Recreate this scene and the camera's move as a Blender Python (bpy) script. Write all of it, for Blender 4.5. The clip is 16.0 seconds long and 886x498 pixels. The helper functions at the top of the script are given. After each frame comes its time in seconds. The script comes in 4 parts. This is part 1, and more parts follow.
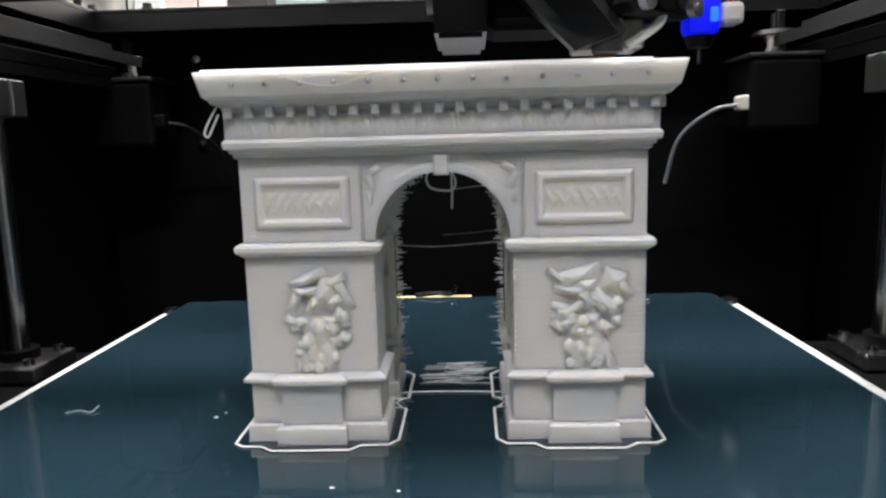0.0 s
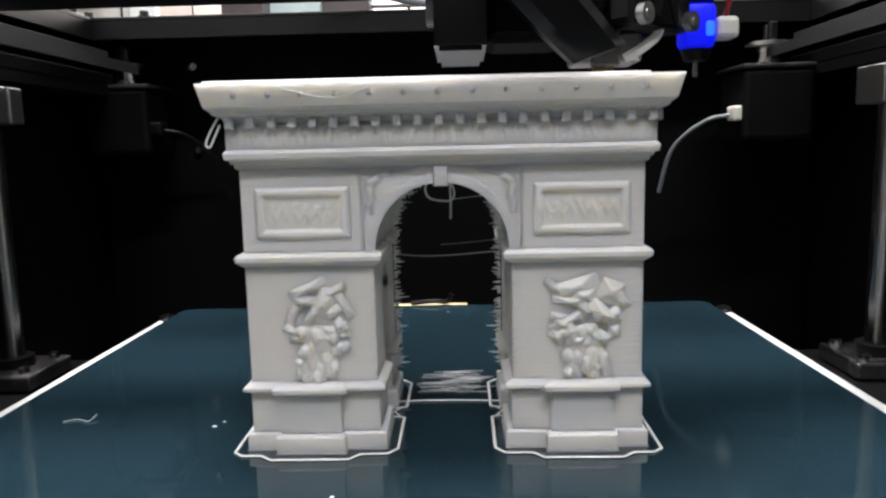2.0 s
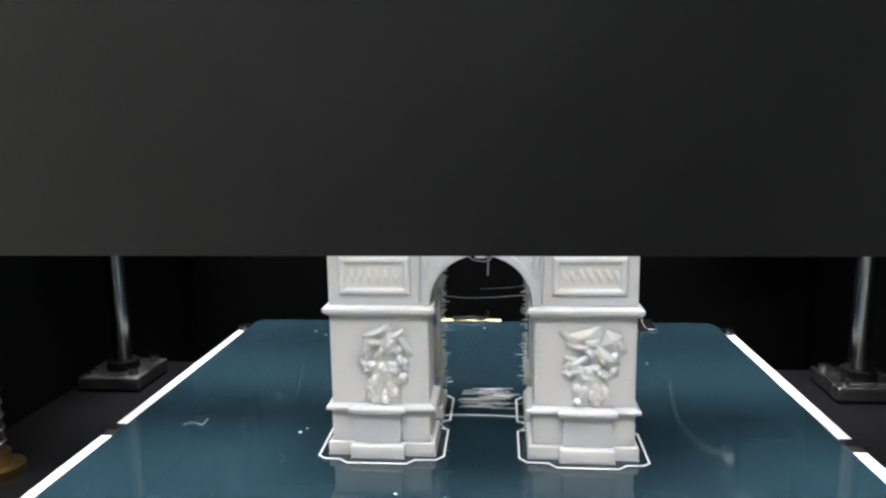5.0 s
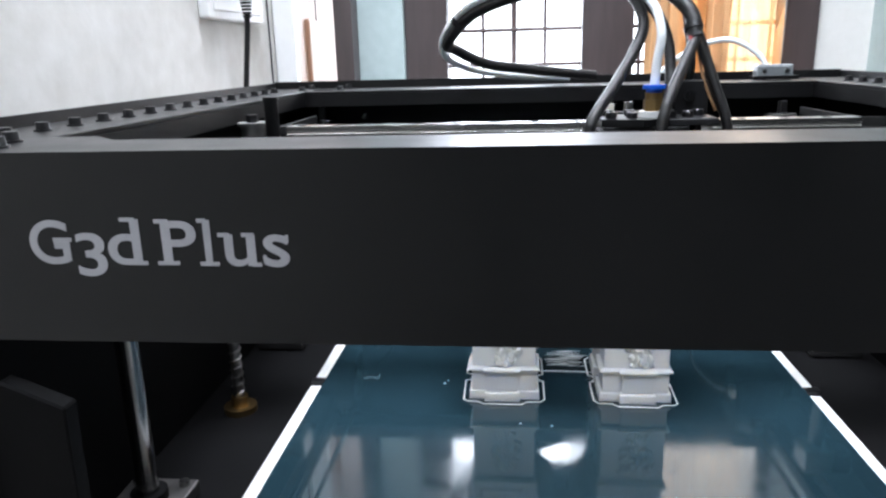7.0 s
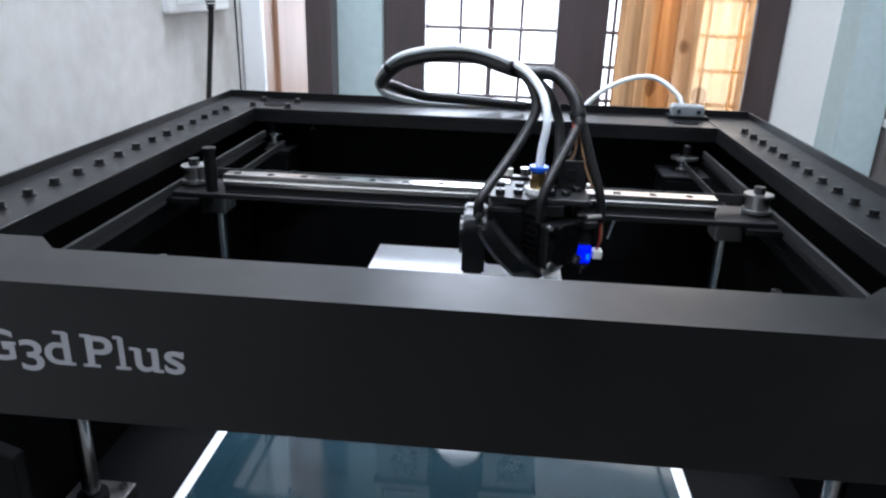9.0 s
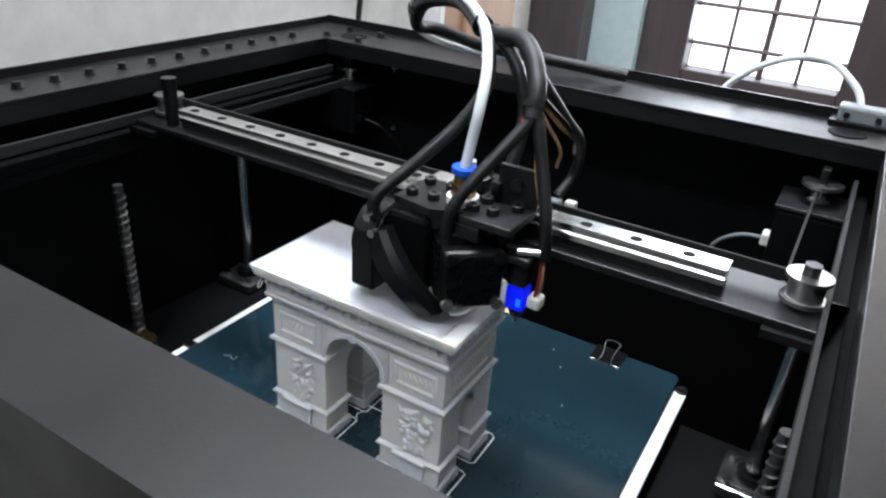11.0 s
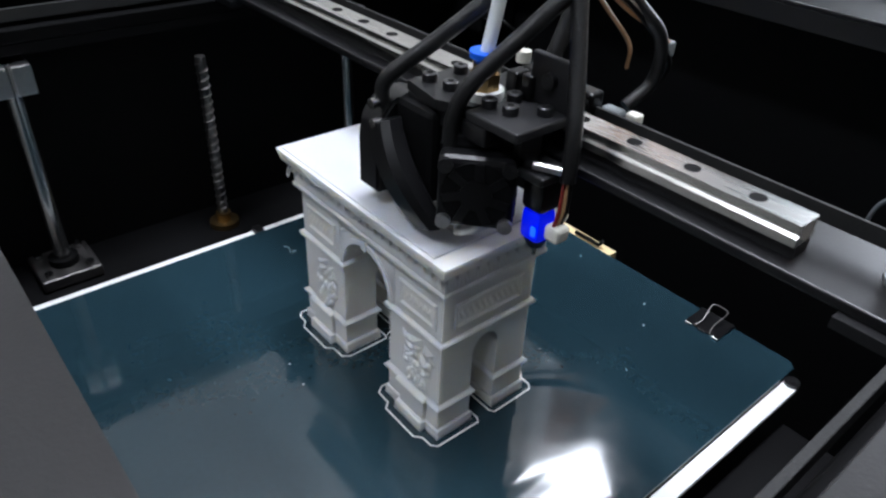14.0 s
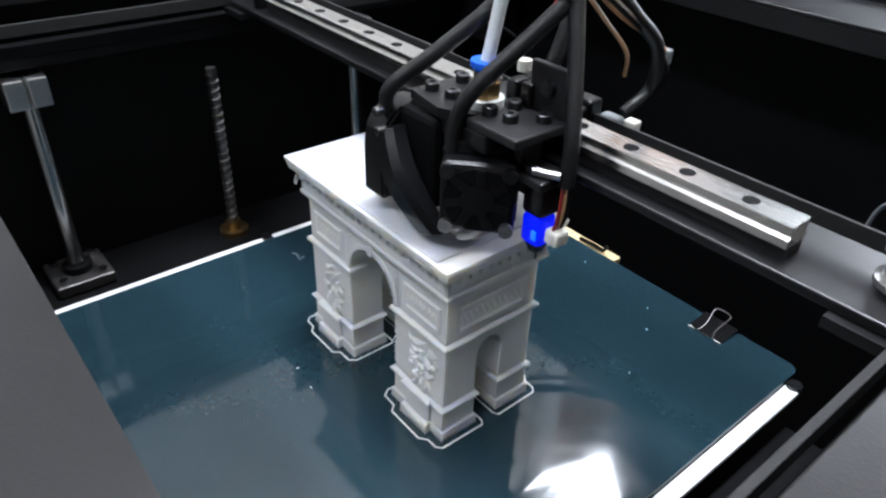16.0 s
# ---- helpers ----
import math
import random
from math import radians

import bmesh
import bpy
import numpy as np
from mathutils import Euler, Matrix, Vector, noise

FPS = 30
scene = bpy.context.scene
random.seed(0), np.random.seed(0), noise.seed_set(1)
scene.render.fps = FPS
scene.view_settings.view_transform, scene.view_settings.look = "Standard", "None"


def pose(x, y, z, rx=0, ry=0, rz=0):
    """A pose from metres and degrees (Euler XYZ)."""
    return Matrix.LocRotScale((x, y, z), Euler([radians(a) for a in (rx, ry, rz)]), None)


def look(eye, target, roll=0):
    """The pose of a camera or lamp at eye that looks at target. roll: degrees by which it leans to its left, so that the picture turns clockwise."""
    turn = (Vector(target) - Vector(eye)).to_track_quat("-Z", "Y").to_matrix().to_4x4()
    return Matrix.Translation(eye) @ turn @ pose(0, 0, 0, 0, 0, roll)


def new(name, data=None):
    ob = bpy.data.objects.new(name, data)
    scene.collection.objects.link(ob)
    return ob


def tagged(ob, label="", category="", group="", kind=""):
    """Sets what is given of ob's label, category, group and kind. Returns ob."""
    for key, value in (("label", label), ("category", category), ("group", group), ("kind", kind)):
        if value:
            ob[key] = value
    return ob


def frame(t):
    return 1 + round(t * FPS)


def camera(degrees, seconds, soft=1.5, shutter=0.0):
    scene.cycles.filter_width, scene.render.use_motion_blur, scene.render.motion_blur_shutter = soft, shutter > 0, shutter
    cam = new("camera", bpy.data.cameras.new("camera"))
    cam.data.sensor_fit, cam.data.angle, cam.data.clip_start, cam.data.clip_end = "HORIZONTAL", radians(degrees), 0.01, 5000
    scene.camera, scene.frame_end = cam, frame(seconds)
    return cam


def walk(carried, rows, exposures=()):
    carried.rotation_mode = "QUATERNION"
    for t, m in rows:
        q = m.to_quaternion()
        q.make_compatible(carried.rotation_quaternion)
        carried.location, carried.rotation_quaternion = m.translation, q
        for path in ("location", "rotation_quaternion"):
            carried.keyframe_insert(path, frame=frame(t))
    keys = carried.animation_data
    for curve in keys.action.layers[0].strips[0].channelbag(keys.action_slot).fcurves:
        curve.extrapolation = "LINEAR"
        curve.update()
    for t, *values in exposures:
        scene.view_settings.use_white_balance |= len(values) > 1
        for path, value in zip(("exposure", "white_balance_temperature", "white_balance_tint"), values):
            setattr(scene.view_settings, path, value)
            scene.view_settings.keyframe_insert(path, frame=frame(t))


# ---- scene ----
cam = camera(64.14, 16.0, soft=2.4)
PATH = [
    (0, (0.0082, -0.2028, 0.0899), (0.0003, -0.0052, 0.0601), -1.54),
    (0.5, (0.0088, -0.2037, 0.0896), (0.0018, -0.0060, 0.0599), -1.59),
    (1, (0.0077, -0.2036, 0.0913), (0.0032, -0.0057, 0.0627), -1.31),
    (1.5, (0.0071, -0.2047, 0.0911), (0.0021, -0.0067, 0.0627), -1.44),
    (2, (0.0062, -0.2044, 0.0915), (0.0005, -0.0065, 0.0633), -1.31),
    (2.5, (0.0092, -0.2051, 0.0911), (0.0025, -0.0073, 0.0620), -1.44),
    (3, (0.0133, -0.2062, 0.0913), (0.0034, -0.0087, 0.0614), -1.50),
    (3.2, (0.0144, -0.2089, 0.0930), (0.0014, -0.0115, 0.0631), -0.75),
    (5.5, (0.0008, -0.2898, 0.1470), (-0.0174, -0.0938, 0.1117), -1.30),
    (6, (-0.0171, -0.3279, 0.1681), (-0.0389, -0.1329, 0.1296), -2.50),
    (6.5, (-0.0227, -0.3692, 0.1874), (-0.0471, -0.1765, 0.1398), -2.67),
    (7, (-0.0330, -0.4003, 0.2078), (-0.0534, -0.2084, 0.1550), -1.55),
    (7.5, (-0.0210, -0.4427, 0.2381), (-0.0377, -0.2516, 0.1817), 0.30),
    (8, (-0.0075, -0.4609, 0.2686), (-0.0204, -0.2737, 0.1994), 0.32),
    (8.5, (-0.0031, -0.4577, 0.2947), (-0.0130, -0.2702, 0.2256), 1.26),
    (11, (0.1992, -0.2553, 0.3091), (0.1116, -0.1006, 0.2176), 4.17),
    (11.5, (0.2091, -0.2207, 0.3045), (0.1054, -0.0773, 0.2112), 3.71),
    (12, (0.2309, -0.1904, 0.3040), (0.1111, -0.0640, 0.2056), 3.65),
    (12.5, (0.2480, -0.1829, 0.2907), (0.1190, -0.0690, 0.1888), 3.82),
    (13, (0.2497, -0.1724, 0.2877), (0.1248, -0.0564, 0.1831), 3.11),
    (13.5, (0.2379, -0.1591, 0.2810), (0.1114, -0.0501, 0.1710), 2.41),
    (14, (0.2382, -0.1576, 0.2767), (0.1145, -0.0475, 0.1645), 3.07),
    (14.5, (0.2359, -0.1576, 0.2737), (0.1117, -0.0480, 0.1616), 2.67),
    (15, (0.2368, -0.1581, 0.2739), (0.1117, -0.0483, 0.1630), 2.57),
    (15.5, (0.2384, -0.1581, 0.2735), (0.1128, -0.0486, 0.1630), 2.32),
    (16, (0.2455, -0.1599, 0.2791), (0.1189, -0.0512, 0.1690), 2.29),
]
# ---- world and light ----
# seconds, stops, kelvin, tint
EXPOSURES = [(0.0, 0.32, 6550, 14), (3.2, 0.32, 6550, 14), (5.5, 0.95, 6250, 12), (6.0, 1.0, 6000, 12), (6.5, 1.05, 5800, 11), (7.0, 0.4, 5900, 12), (8.0, 0.0, 5600, 11), (8.5, 0.0, 5600, 12),
             (11.0, 0.0, 6000, 11), (12.0, 0.0, 5900, 12), (13.0, 0.05, 5850, 13), (14.0, -0.2, 5900, 12), (15.0, 0.4, 5950, 12), (15.5, 0.4, 5900, 12), (16.0, 0.25, 5950, 12)]
walk(cam, [(t, look(e, a, r)) for t, e, a, r in PATH], EXPOSURES)

world = bpy.data.worlds.new("world")
scene.world = world
world.use_nodes = True
wn = world.node_tree
sky = wn.nodes.new("ShaderNodeTexSky")
sky.sky_type, sky.sun_disc = "NISHITA", False
sky.sun_elevation, sky.sun_rotation = radians(48), radians(20)
wn.links.new(sky.outputs[0], wn.nodes["Background"].inputs[0])
wn.nodes["Background"].inputs[1].default_value = 0.12


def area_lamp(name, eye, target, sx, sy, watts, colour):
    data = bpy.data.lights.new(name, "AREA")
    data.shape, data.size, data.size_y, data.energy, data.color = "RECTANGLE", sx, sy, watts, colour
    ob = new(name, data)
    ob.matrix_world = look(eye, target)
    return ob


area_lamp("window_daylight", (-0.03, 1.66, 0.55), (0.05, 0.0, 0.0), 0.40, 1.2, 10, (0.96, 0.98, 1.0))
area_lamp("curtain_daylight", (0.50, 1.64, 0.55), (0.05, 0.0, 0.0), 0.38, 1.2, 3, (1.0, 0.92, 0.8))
# Unseen wall lamp, set where the bright spot mirrored in the bed points.
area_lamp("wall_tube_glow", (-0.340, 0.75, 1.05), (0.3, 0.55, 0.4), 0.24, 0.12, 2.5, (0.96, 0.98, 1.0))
# Overhead fill with no known source; brightens the arch top and the bed.
area_lamp("overhead_fill", (-0.02, 0.25, 1.82), (-0.02, 0.25, 0.0), 0.56, 0.56, 36, (0.98, 0.98, 1.0))
# Front fill from behind the camera, added to light the arch's front faces.
area_lamp("front_fill", (0.15, -0.95, 1.80), (0.0, 0.0, 0.0), 1.1, 0.12, 19, (0.96, 0.98, 1.0))


# ---- materials ----
def material(name, colour, rough=0.5, metal=0.0, grain=0.0, grain_scale=400, stain=0.0, stain_scale=25, bump=0.0,
             stretch=(1, 1, 1), coat=0.0, sss=0.0, rough_var=0.0, transmit=0.0, spec=0.5):
    m = bpy.data.materials.new(name)
    m.use_nodes = True
    nt = m.node_tree
    b = nt.nodes["Principled BSDF"]
    b.inputs["Roughness"].default_value, b.inputs["Metallic"].default_value = rough, metal
    b.inputs["Coat Weight"].default_value, b.inputs["Transmission Weight"].default_value = coat, transmit
    b.inputs["Specular IOR Level"].default_value = spec
    if sss:
        b.inputs["Subsurface Weight"].default_value = sss
        b.inputs["Subsurface Radius"].default_value = (0.006, 0.0055, 0.0045)
        b.inputs["Subsurface Scale"].default_value = 1.0
    co = nt.nodes.new("ShaderNodeTexCoord")
    mp = nt.nodes.new("ShaderNodeMapping")
    mp.inputs["Scale"].default_value = stretch
    nt.links.new(co.outputs["Object"], mp.inputs[0])

    def noise_tex(scale, detail=4):
        n = nt.nodes.new("ShaderNodeTexNoise")
        n.inputs["Scale"].default_value, n.inputs["Detail"].default_value = scale, detail
        nt.links.new(mp.outputs[0], n.inputs["Vector"])
        return n

    fine, wide = noise_tex(grain_scale), noise_tex(stain_scale, 6)
    mix1 = nt.nodes.new("ShaderNodeMix")
    mix1.data_type = "RGBA"
    mix1.inputs["A"].default_value = (*[c * (1 - stain) for c in colour], 1)
    mix1.inputs["B"].default_value = (*[min(1, c * (1 + stain)) for c in colour], 1)
    nt.links.new(wide.outputs["Fac"], mix1.inputs["Factor"])
    mix2 = nt.nodes.new("ShaderNodeMix")
    mix2.data_type, mix2.blend_type = "RGBA", "OVERLAY"
    mix2.inputs["Factor"].default_value = grain
    nt.links.new(mix1.outputs["Result"], mix2.inputs["A"])
    nt.links.new(fine.outputs["Fac"], mix2.inputs["B"])
    nt.links.new(mix2.outputs["Result"], b.inputs["Base Color"])
    if rough_var:
        r = nt.nodes.new("ShaderNodeMapRange")
        r.inputs["From Min"].default_value, r.inputs["From Max"].default_value = 0.35, 0.7
        r.inputs["To Min"].default_value, r.inputs["To Max"].default_value = max(0, rough - rough_var), rough + rough_var
        nt.links.new(wide.outputs["Fac"], r.inputs["Value"])
        nt.links.new(r.outputs[0], b.inputs["Roughness"])
    if bump:
        bp = nt.nodes.new("ShaderNodeBump")
        bp.inputs["Strength"].default_value, bp.inputs["Distance"].default_value = bump, 0.0005
        nt.links.new(fine.outputs["Fac"], bp.inputs["Height"])
        nt.links.new(bp.outputs[0], b.inputs["Normal"])
    return m


def glow(name, colour, strength):
    m = bpy.data.materials.new(name)
    m.use_nodes = True
    b = m.node_tree.nodes["Principled BSDF"]
    b.inputs["Base Color"].default_value = (*colour, 1)
    b.inputs["Emission Color"].default_value = (*colour, 1)
    b.inputs["Emission Strength"].default_value = strength
    return m


PLA = material("white_printed_plastic", (0.84, 0.82, 0.775), 0.42, grain=0.10, grain_scale=60, stain=0.025, stain_scale=40,
               bump=0.35, stretch=(1, 1, 55), sss=1.0)
FIBRE = material("white_plastic_strand", (0.85, 0.85, 0.84), 0.35, stain=0.03)
BLACK = material("black_powder_coat", (0.0042, 0.0042, 0.0047), 0.40, grain=0.25, grain_scale=900, stain=0.18, stain_scale=18, bump=0.10,
                 rough_var=0.07, spec=0.45)
DARK = material("matt_black_sheet", (0.0035, 0.0035, 0.0038), 0.6, grain=0.2, grain_scale=500, stain=0.25, stain_scale=14, bump=0.15, spec=0.09)
PLASTIC = material("black_moulded_plastic", (0.004, 0.004, 0.0045), 0.28, grain=0.2, grain_scale=700, stain=0.15, stain_scale=60, bump=0.12, spec=0.35)
SLEEVE = material("black_braided_sleeve", (0.004, 0.004, 0.0045), 0.30, grain=0.5, grain_scale=1500, stain=0.2, stain_scale=120, bump=0.8)
RUBBER = material("black_belt_rubber", (0.006, 0.006, 0.006), 0.7, grain=0.3, grain_scale=1200, bump=0.4)
STEEL = material("ground_steel", (0.62, 0.61, 0.59), 0.26, 1.0, grain=0.15, grain_scale=300, stain=0.08, stain_scale=60, bump=0.06,
                 stretch=(0.08, 1, 1), rough_var=0.07)
CHROME = material("chromed_rod", (0.40, 0.40, 0.40), 0.24, 1.0, stain=0.08, stain_scale=30, rough_var=0.02)
ALU = material("brushed_aluminium", (0.58, 0.58, 0.58), 0.30, 1.0, grain=0.2, grain_scale=500, stain=0.1, bump=0.1)
BRASS = material("brass", (0.34, 0.23, 0.10), 0.36, 1.0, grain=0.15, stain=0.15, stain_scale=150)
SCREW = material("dark_steel_screw", (0.09, 0.09, 0.095), 0.32, 1.0, stain=0.2, stain_scale=200)
STRIP = material("white_edge_strip", (0.80, 0.81, 0.80), 0.4, grain=0.08, stain=0.05, stain_scale=60)
BLUE = material("blue_collet_plastic", (0.01, 0.10, 0.62), 0.35, stain=0.1)
TUBE = material("white_feed_tube", (0.74, 0.78, 0.80), 0.28, stain=0.04, sss=0.15)
WHITE = material("white_connector_plastic", (0.72, 0.70, 0.62), 0.45, stain=0.08, stain_scale=200)
GREY = material("grey_sensor_plastic", (0.20, 0.22, 0.23), 0.4, stain=0.1, stain_scale=100, grain=0.15)
TAPE = material("yellowed_plate", (0.72, 0.58, 0.32), 0.5, stain=0.12, stain_scale=80, grain=0.15)
RED = material("red_wire", (0.20, 0.014, 0.012), 0.4, stain=0.1)
COPPER = material("tan_wire", (0.42, 0.24, 0.12), 0.4, stain=0.15)
# Kept this dark so the unseen south wall reflects little in the black panel.
SOUTH = material("dull_green_wall_paint", (0.085, 0.095, 0.09), 0.7, grain=0.15, grain_scale=60, stain=0.08, stain_scale=3)
# Dull steel of the lead screws; also the shaded copy for most bearing plates.
SCREW_STEEL = material("dull_or_shaded_steel", (0.15, 0.145, 0.14), 0.45, 1.0, stain=0.25, stain_scale=90, rough_var=0.1)
LETTER = material("grey_lettering_vinyl", (0.37, 0.37, 0.39), 0.5, grain=0.1, stain=0.05)
PLASTER = material("cream_wall_plaster", (0.66, 0.65, 0.615), 0.7, grain=0.3, grain_scale=45, stain=0.16, stain_scale=6, bump=1.0)
PAINT = material("white_wall_paint", (0.74, 0.74, 0.71), 0.65, grain=0.15, grain_scale=60, stain=0.05, stain_scale=3, bump=0.3)
PALE = material("pale_green_paint", (0.43, 0.53, 0.53), 0.5, grain=0.12, grain_scale=40, stain=0.06, stain_scale=4, bump=0.2)
FRAME = material("dark_brown_painted_wood", (0.055, 0.042, 0.042), 0.45, grain=0.35, grain_scale=50, stain=0.2, stain_scale=8, bump=0.3,
                 stretch=(1, 1, 0.12))
DOOR = material("brown_wooden_panel", (0.36, 0.21, 0.13), 0.45, grain=0.3, grain_scale=40, stain=0.15, stain_scale=6, bump=0.2,
                stretch=(1, 1, 0.1))
IRON = material("window_grille_iron", (0.09, 0.06, 0.055), 0.5, stain=0.2)
FLOOR = material("grey_floor_tile", (0.22, 0.21, 0.20), 0.35, grain=0.2, grain_scale=30, stain=0.15, stain_scale=4)
TABLE = material("brown_table_laminate", (0.20, 0.13, 0.08), 0.4, grain=0.3, grain_scale=30, stain=0.2, stain_scale=8, stretch=(0.1, 1, 1))
LED = glow("blue_indicator_glow", (0.002, 0.008, 0.9), 0.5)
LED_HOT = glow("blue_indicator_core", (0.015, 0.10, 1.0), 1.4)
SKY_GLOW = glow("bright_overcast_backdrop", (0.98, 0.99, 1.0), 2.6)
# Glow of the unseen lamps added in front, overhead and on the wall.
UNSEEN_LAMP_GLOW = glow("unseen_lamp_diffuser", (0.97, 0.98, 1.0), 6.0)
TAUPE = material("dark_taupe_cabinet_paint", (0.12, 0.11, 0.105), 0.5, grain=0.15, stain=0.12, stain_scale=6)
GREYED = material("dark_anodised_rail", (0.010, 0.010, 0.011), 0.45, 0.0, grain=0.2, stain=0.15, stain_scale=40)


def bed_glass():
    """Blue-green coated glass with greasy smears."""
    m = material("blue_coated_glass", (0.0125, 0.030, 0.040), 0.07, grain=0.12, grain_scale=300, stain=0.3, stain_scale=9, spec=0.75)
    nt = m.node_tree
    b = nt.nodes["Principled BSDF"]
    co = nt.nodes.new("ShaderNodeTexCoord")
    n = nt.nodes.new("ShaderNodeTexNoise")
    n.inputs["Scale"].default_value, n.inputs["Detail"].default_value, n.inputs["Distortion"].default_value = 11, 6, 1.6
    nt.links.new(co.outputs["Object"], n.inputs["Vector"])
    r = nt.nodes.new("ShaderNodeMapRange")
    r.inputs["From Min"].default_value, r.inputs["From Max"].default_value = 0.42, 0.60
    r.inputs["To Min"].default_value, r.inputs["To Max"].default_value = 0.03, 0.10
    nt.links.new(n.outputs["Fac"], r.inputs["Value"])
    nt.links.new(r.outputs[0], b.inputs["Roughness"])
    return m


GLASS = bed_glass()


def curtain_cloth():
    """Beige printed cloth with leaves, an orange stripe and a sheer pale side."""
    m = bpy.data.materials.new("printed_curtain_cloth")
    m.use_nodes = True
    nt = m.node_tree
    b = nt.nodes["Principled BSDF"]
    co = nt.nodes.new("ShaderNodeTexCoord")
    xyz = nt.nodes.new("ShaderNodeSeparateXYZ")
    nt.links.new(co.outputs["Object"], xyz.inputs[0])
    across = nt.nodes.new("ShaderNodeMapRange")
    across.inputs["From Min"].default_value, across.inputs["From Max"].default_value = 0.322, 0.682
    nt.links.new(xyz.outputs["X"], across.inputs["Value"])
    base = nt.nodes.new("ShaderNodeValToRGB")
    stops = base.color_ramp.elements
    stops[0].position, stops[0].color = 0.0, (0.58, 0.40, 0.23, 1)
    stops[1].position, stops[1].color = 1.0, (0.84, 0.66, 0.42, 1)
    for p, c in ((0.22, (0.60, 0.42, 0.24, 1)), (0.27, (0.62, 0.34, 0.13, 1)), (0.42, (0.60, 0.33, 0.13, 1)), (0.47, (0.56, 0.38, 0.22, 1)),
                 (0.60, (0.58, 0.40, 0.23, 1)), (0.66, (0.84, 0.66, 0.42, 1)), (0.90, (0.84, 0.64, 0.38, 1)), (0.95, (0.78, 0.46, 0.18, 1))):
        e = stops.new(p)
        e.color = c
    nt.links.new(across.outputs[0], base.inputs[0])
    mp = nt.nodes.new("ShaderNodeMapping")
    mp.inputs["Scale"].default_value, mp.inputs["Rotation"].default_value = (1, 0.05, 0.6), (0, 0.7, 0)
    nt.links.new(co.outputs["Object"], mp.inputs[0])
    v = nt.nodes.new("ShaderNodeTexVoronoi")
    v.inputs["Scale"].default_value = 13
    nt.links.new(mp.outputs[0], v.inputs["Vector"])
    leaf = nt.nodes.new("ShaderNodeValToRGB")
    leaf.color_ramp.elements[0].position, leaf.color_ramp.elements[0].color = 0.20, (0.34, 0.24, 0.17, 1)
    leaf.color_ramp.elements[1].position, leaf.color_ramp.elements[1].color = 0.26, (1, 1, 1, 1)
    nt.links.new(v.outputs["Distance"], leaf.inputs[0])
    mix = nt.nodes.new("ShaderNodeMix")
    mix.data_type, mix.blend_type = "RGBA", "MULTIPLY"
    mix.inputs["Factor"].default_value = 0.75
    nt.links.new(base.outputs[0], mix.inputs["A"])
    nt.links.new(leaf.outputs[0], mix.inputs["B"])
    nt.links.new(mix.outputs["Result"], b.inputs["Base Color"])
    b.inputs["Roughness"].default_value = 0.85
    tl = nt.nodes.new("ShaderNodeBsdfTranslucent")
    nt.links.new(mix.outputs["Result"], tl.inputs[0])
    clear = nt.nodes.new("ShaderNodeBsdfTransparent")
    clear.inputs[0].default_value = (0.95, 0.72, 0.48, 1)
    sheer = nt.nodes.new("ShaderNodeMapRange")
    sheer.inputs["From Min"].default_value, sheer.inputs["From Max"].default_value = 0.60, 0.68
    sheer.inputs["To Min"].default_value, sheer.inputs["To Max"].default_value = 0.0, 0.22
    nt.links.new(across.outputs[0], sheer.inputs["Value"])
    m1, m2 = nt.nodes.new("ShaderNodeMixShader"), nt.nodes.new("ShaderNodeMixShader")
    m1.inputs[0].default_value = 0.40
    nt.links.new(b.outputs[0], m1.inputs[1])
    nt.links.new(tl.outputs[0], m1.inputs[2])
    nt.links.new(sheer.outputs[0], m2.inputs[0])
    nt.links.new(m1.outputs[0], m2.inputs[1])
    nt.links.new(clear.outputs[0], m2.inputs[2])
    nt.links.new(m2.outputs[0], nt.nodes["Material Output"].inputs[0])
    return m


CURTAIN = curtain_cloth()

# ---- mesh tools: all shapes in millimetres ----
MM = 0.001


def box(bm, x0, y0, z0, x1, y1, z1, bevel=0.0, turn=None):
    got = bmesh.ops.create_cube(bm, size=1)["verts"]
    c = Vector(((x0 + x1) / 2, (y0 + y1) / 2, (z0 + z1) / 2))
    for v in got:
        p = Vector((v.co.x * (x1 - x0), v.co.y * (y1 - y0), v.co.z * (z1 - z0)))
        v.co = c + (turn @ p if turn else p)
    if bevel:
        edges = list({e for v in got for e in v.link_edges})
        bmesh.ops.bevel(bm, geom=edges, offset=bevel, segments=2, affect="EDGES", profile=0.5)
    return bm


def rod(bm, a, b, r, r2=None, seg=20):
    a, b = Vector(a), Vector(b)
    m = Matrix.Translation((a + b) / 2) @ (b - a).to_track_quat("Z", "Y").to_matrix().to_4x4()
    bmesh.ops.create_cone(bm, cap_ends=True, segments=seg, radius1=r, radius2=r if r2 is None else r2, depth=(b - a).length, matrix=m)
    return bm


def smooth_line(points, steps=8):
    """A Catmull-Rom line through the points."""
    p = [Vector(q) for q in points]
    p = [2 * p[0] - p[1], *p, 2 * p[-1] - p[-2]]
    out = []
    for i in range(1, len(p) - 2):
        for k in range(steps):
            t = k / steps
            out.append(0.5 * (2 * p[i] + (p[i + 1] - p[i - 1]) * t + (2 * p[i - 1] - 5 * p[i] + 4 * p[i + 1] - p[i + 2]) * t * t
                              + (3 * p[i] - p[i - 1] - 3 * p[i + 1] + p[i + 2]) * t ** 3))
    out.append(p[-2])
    return out


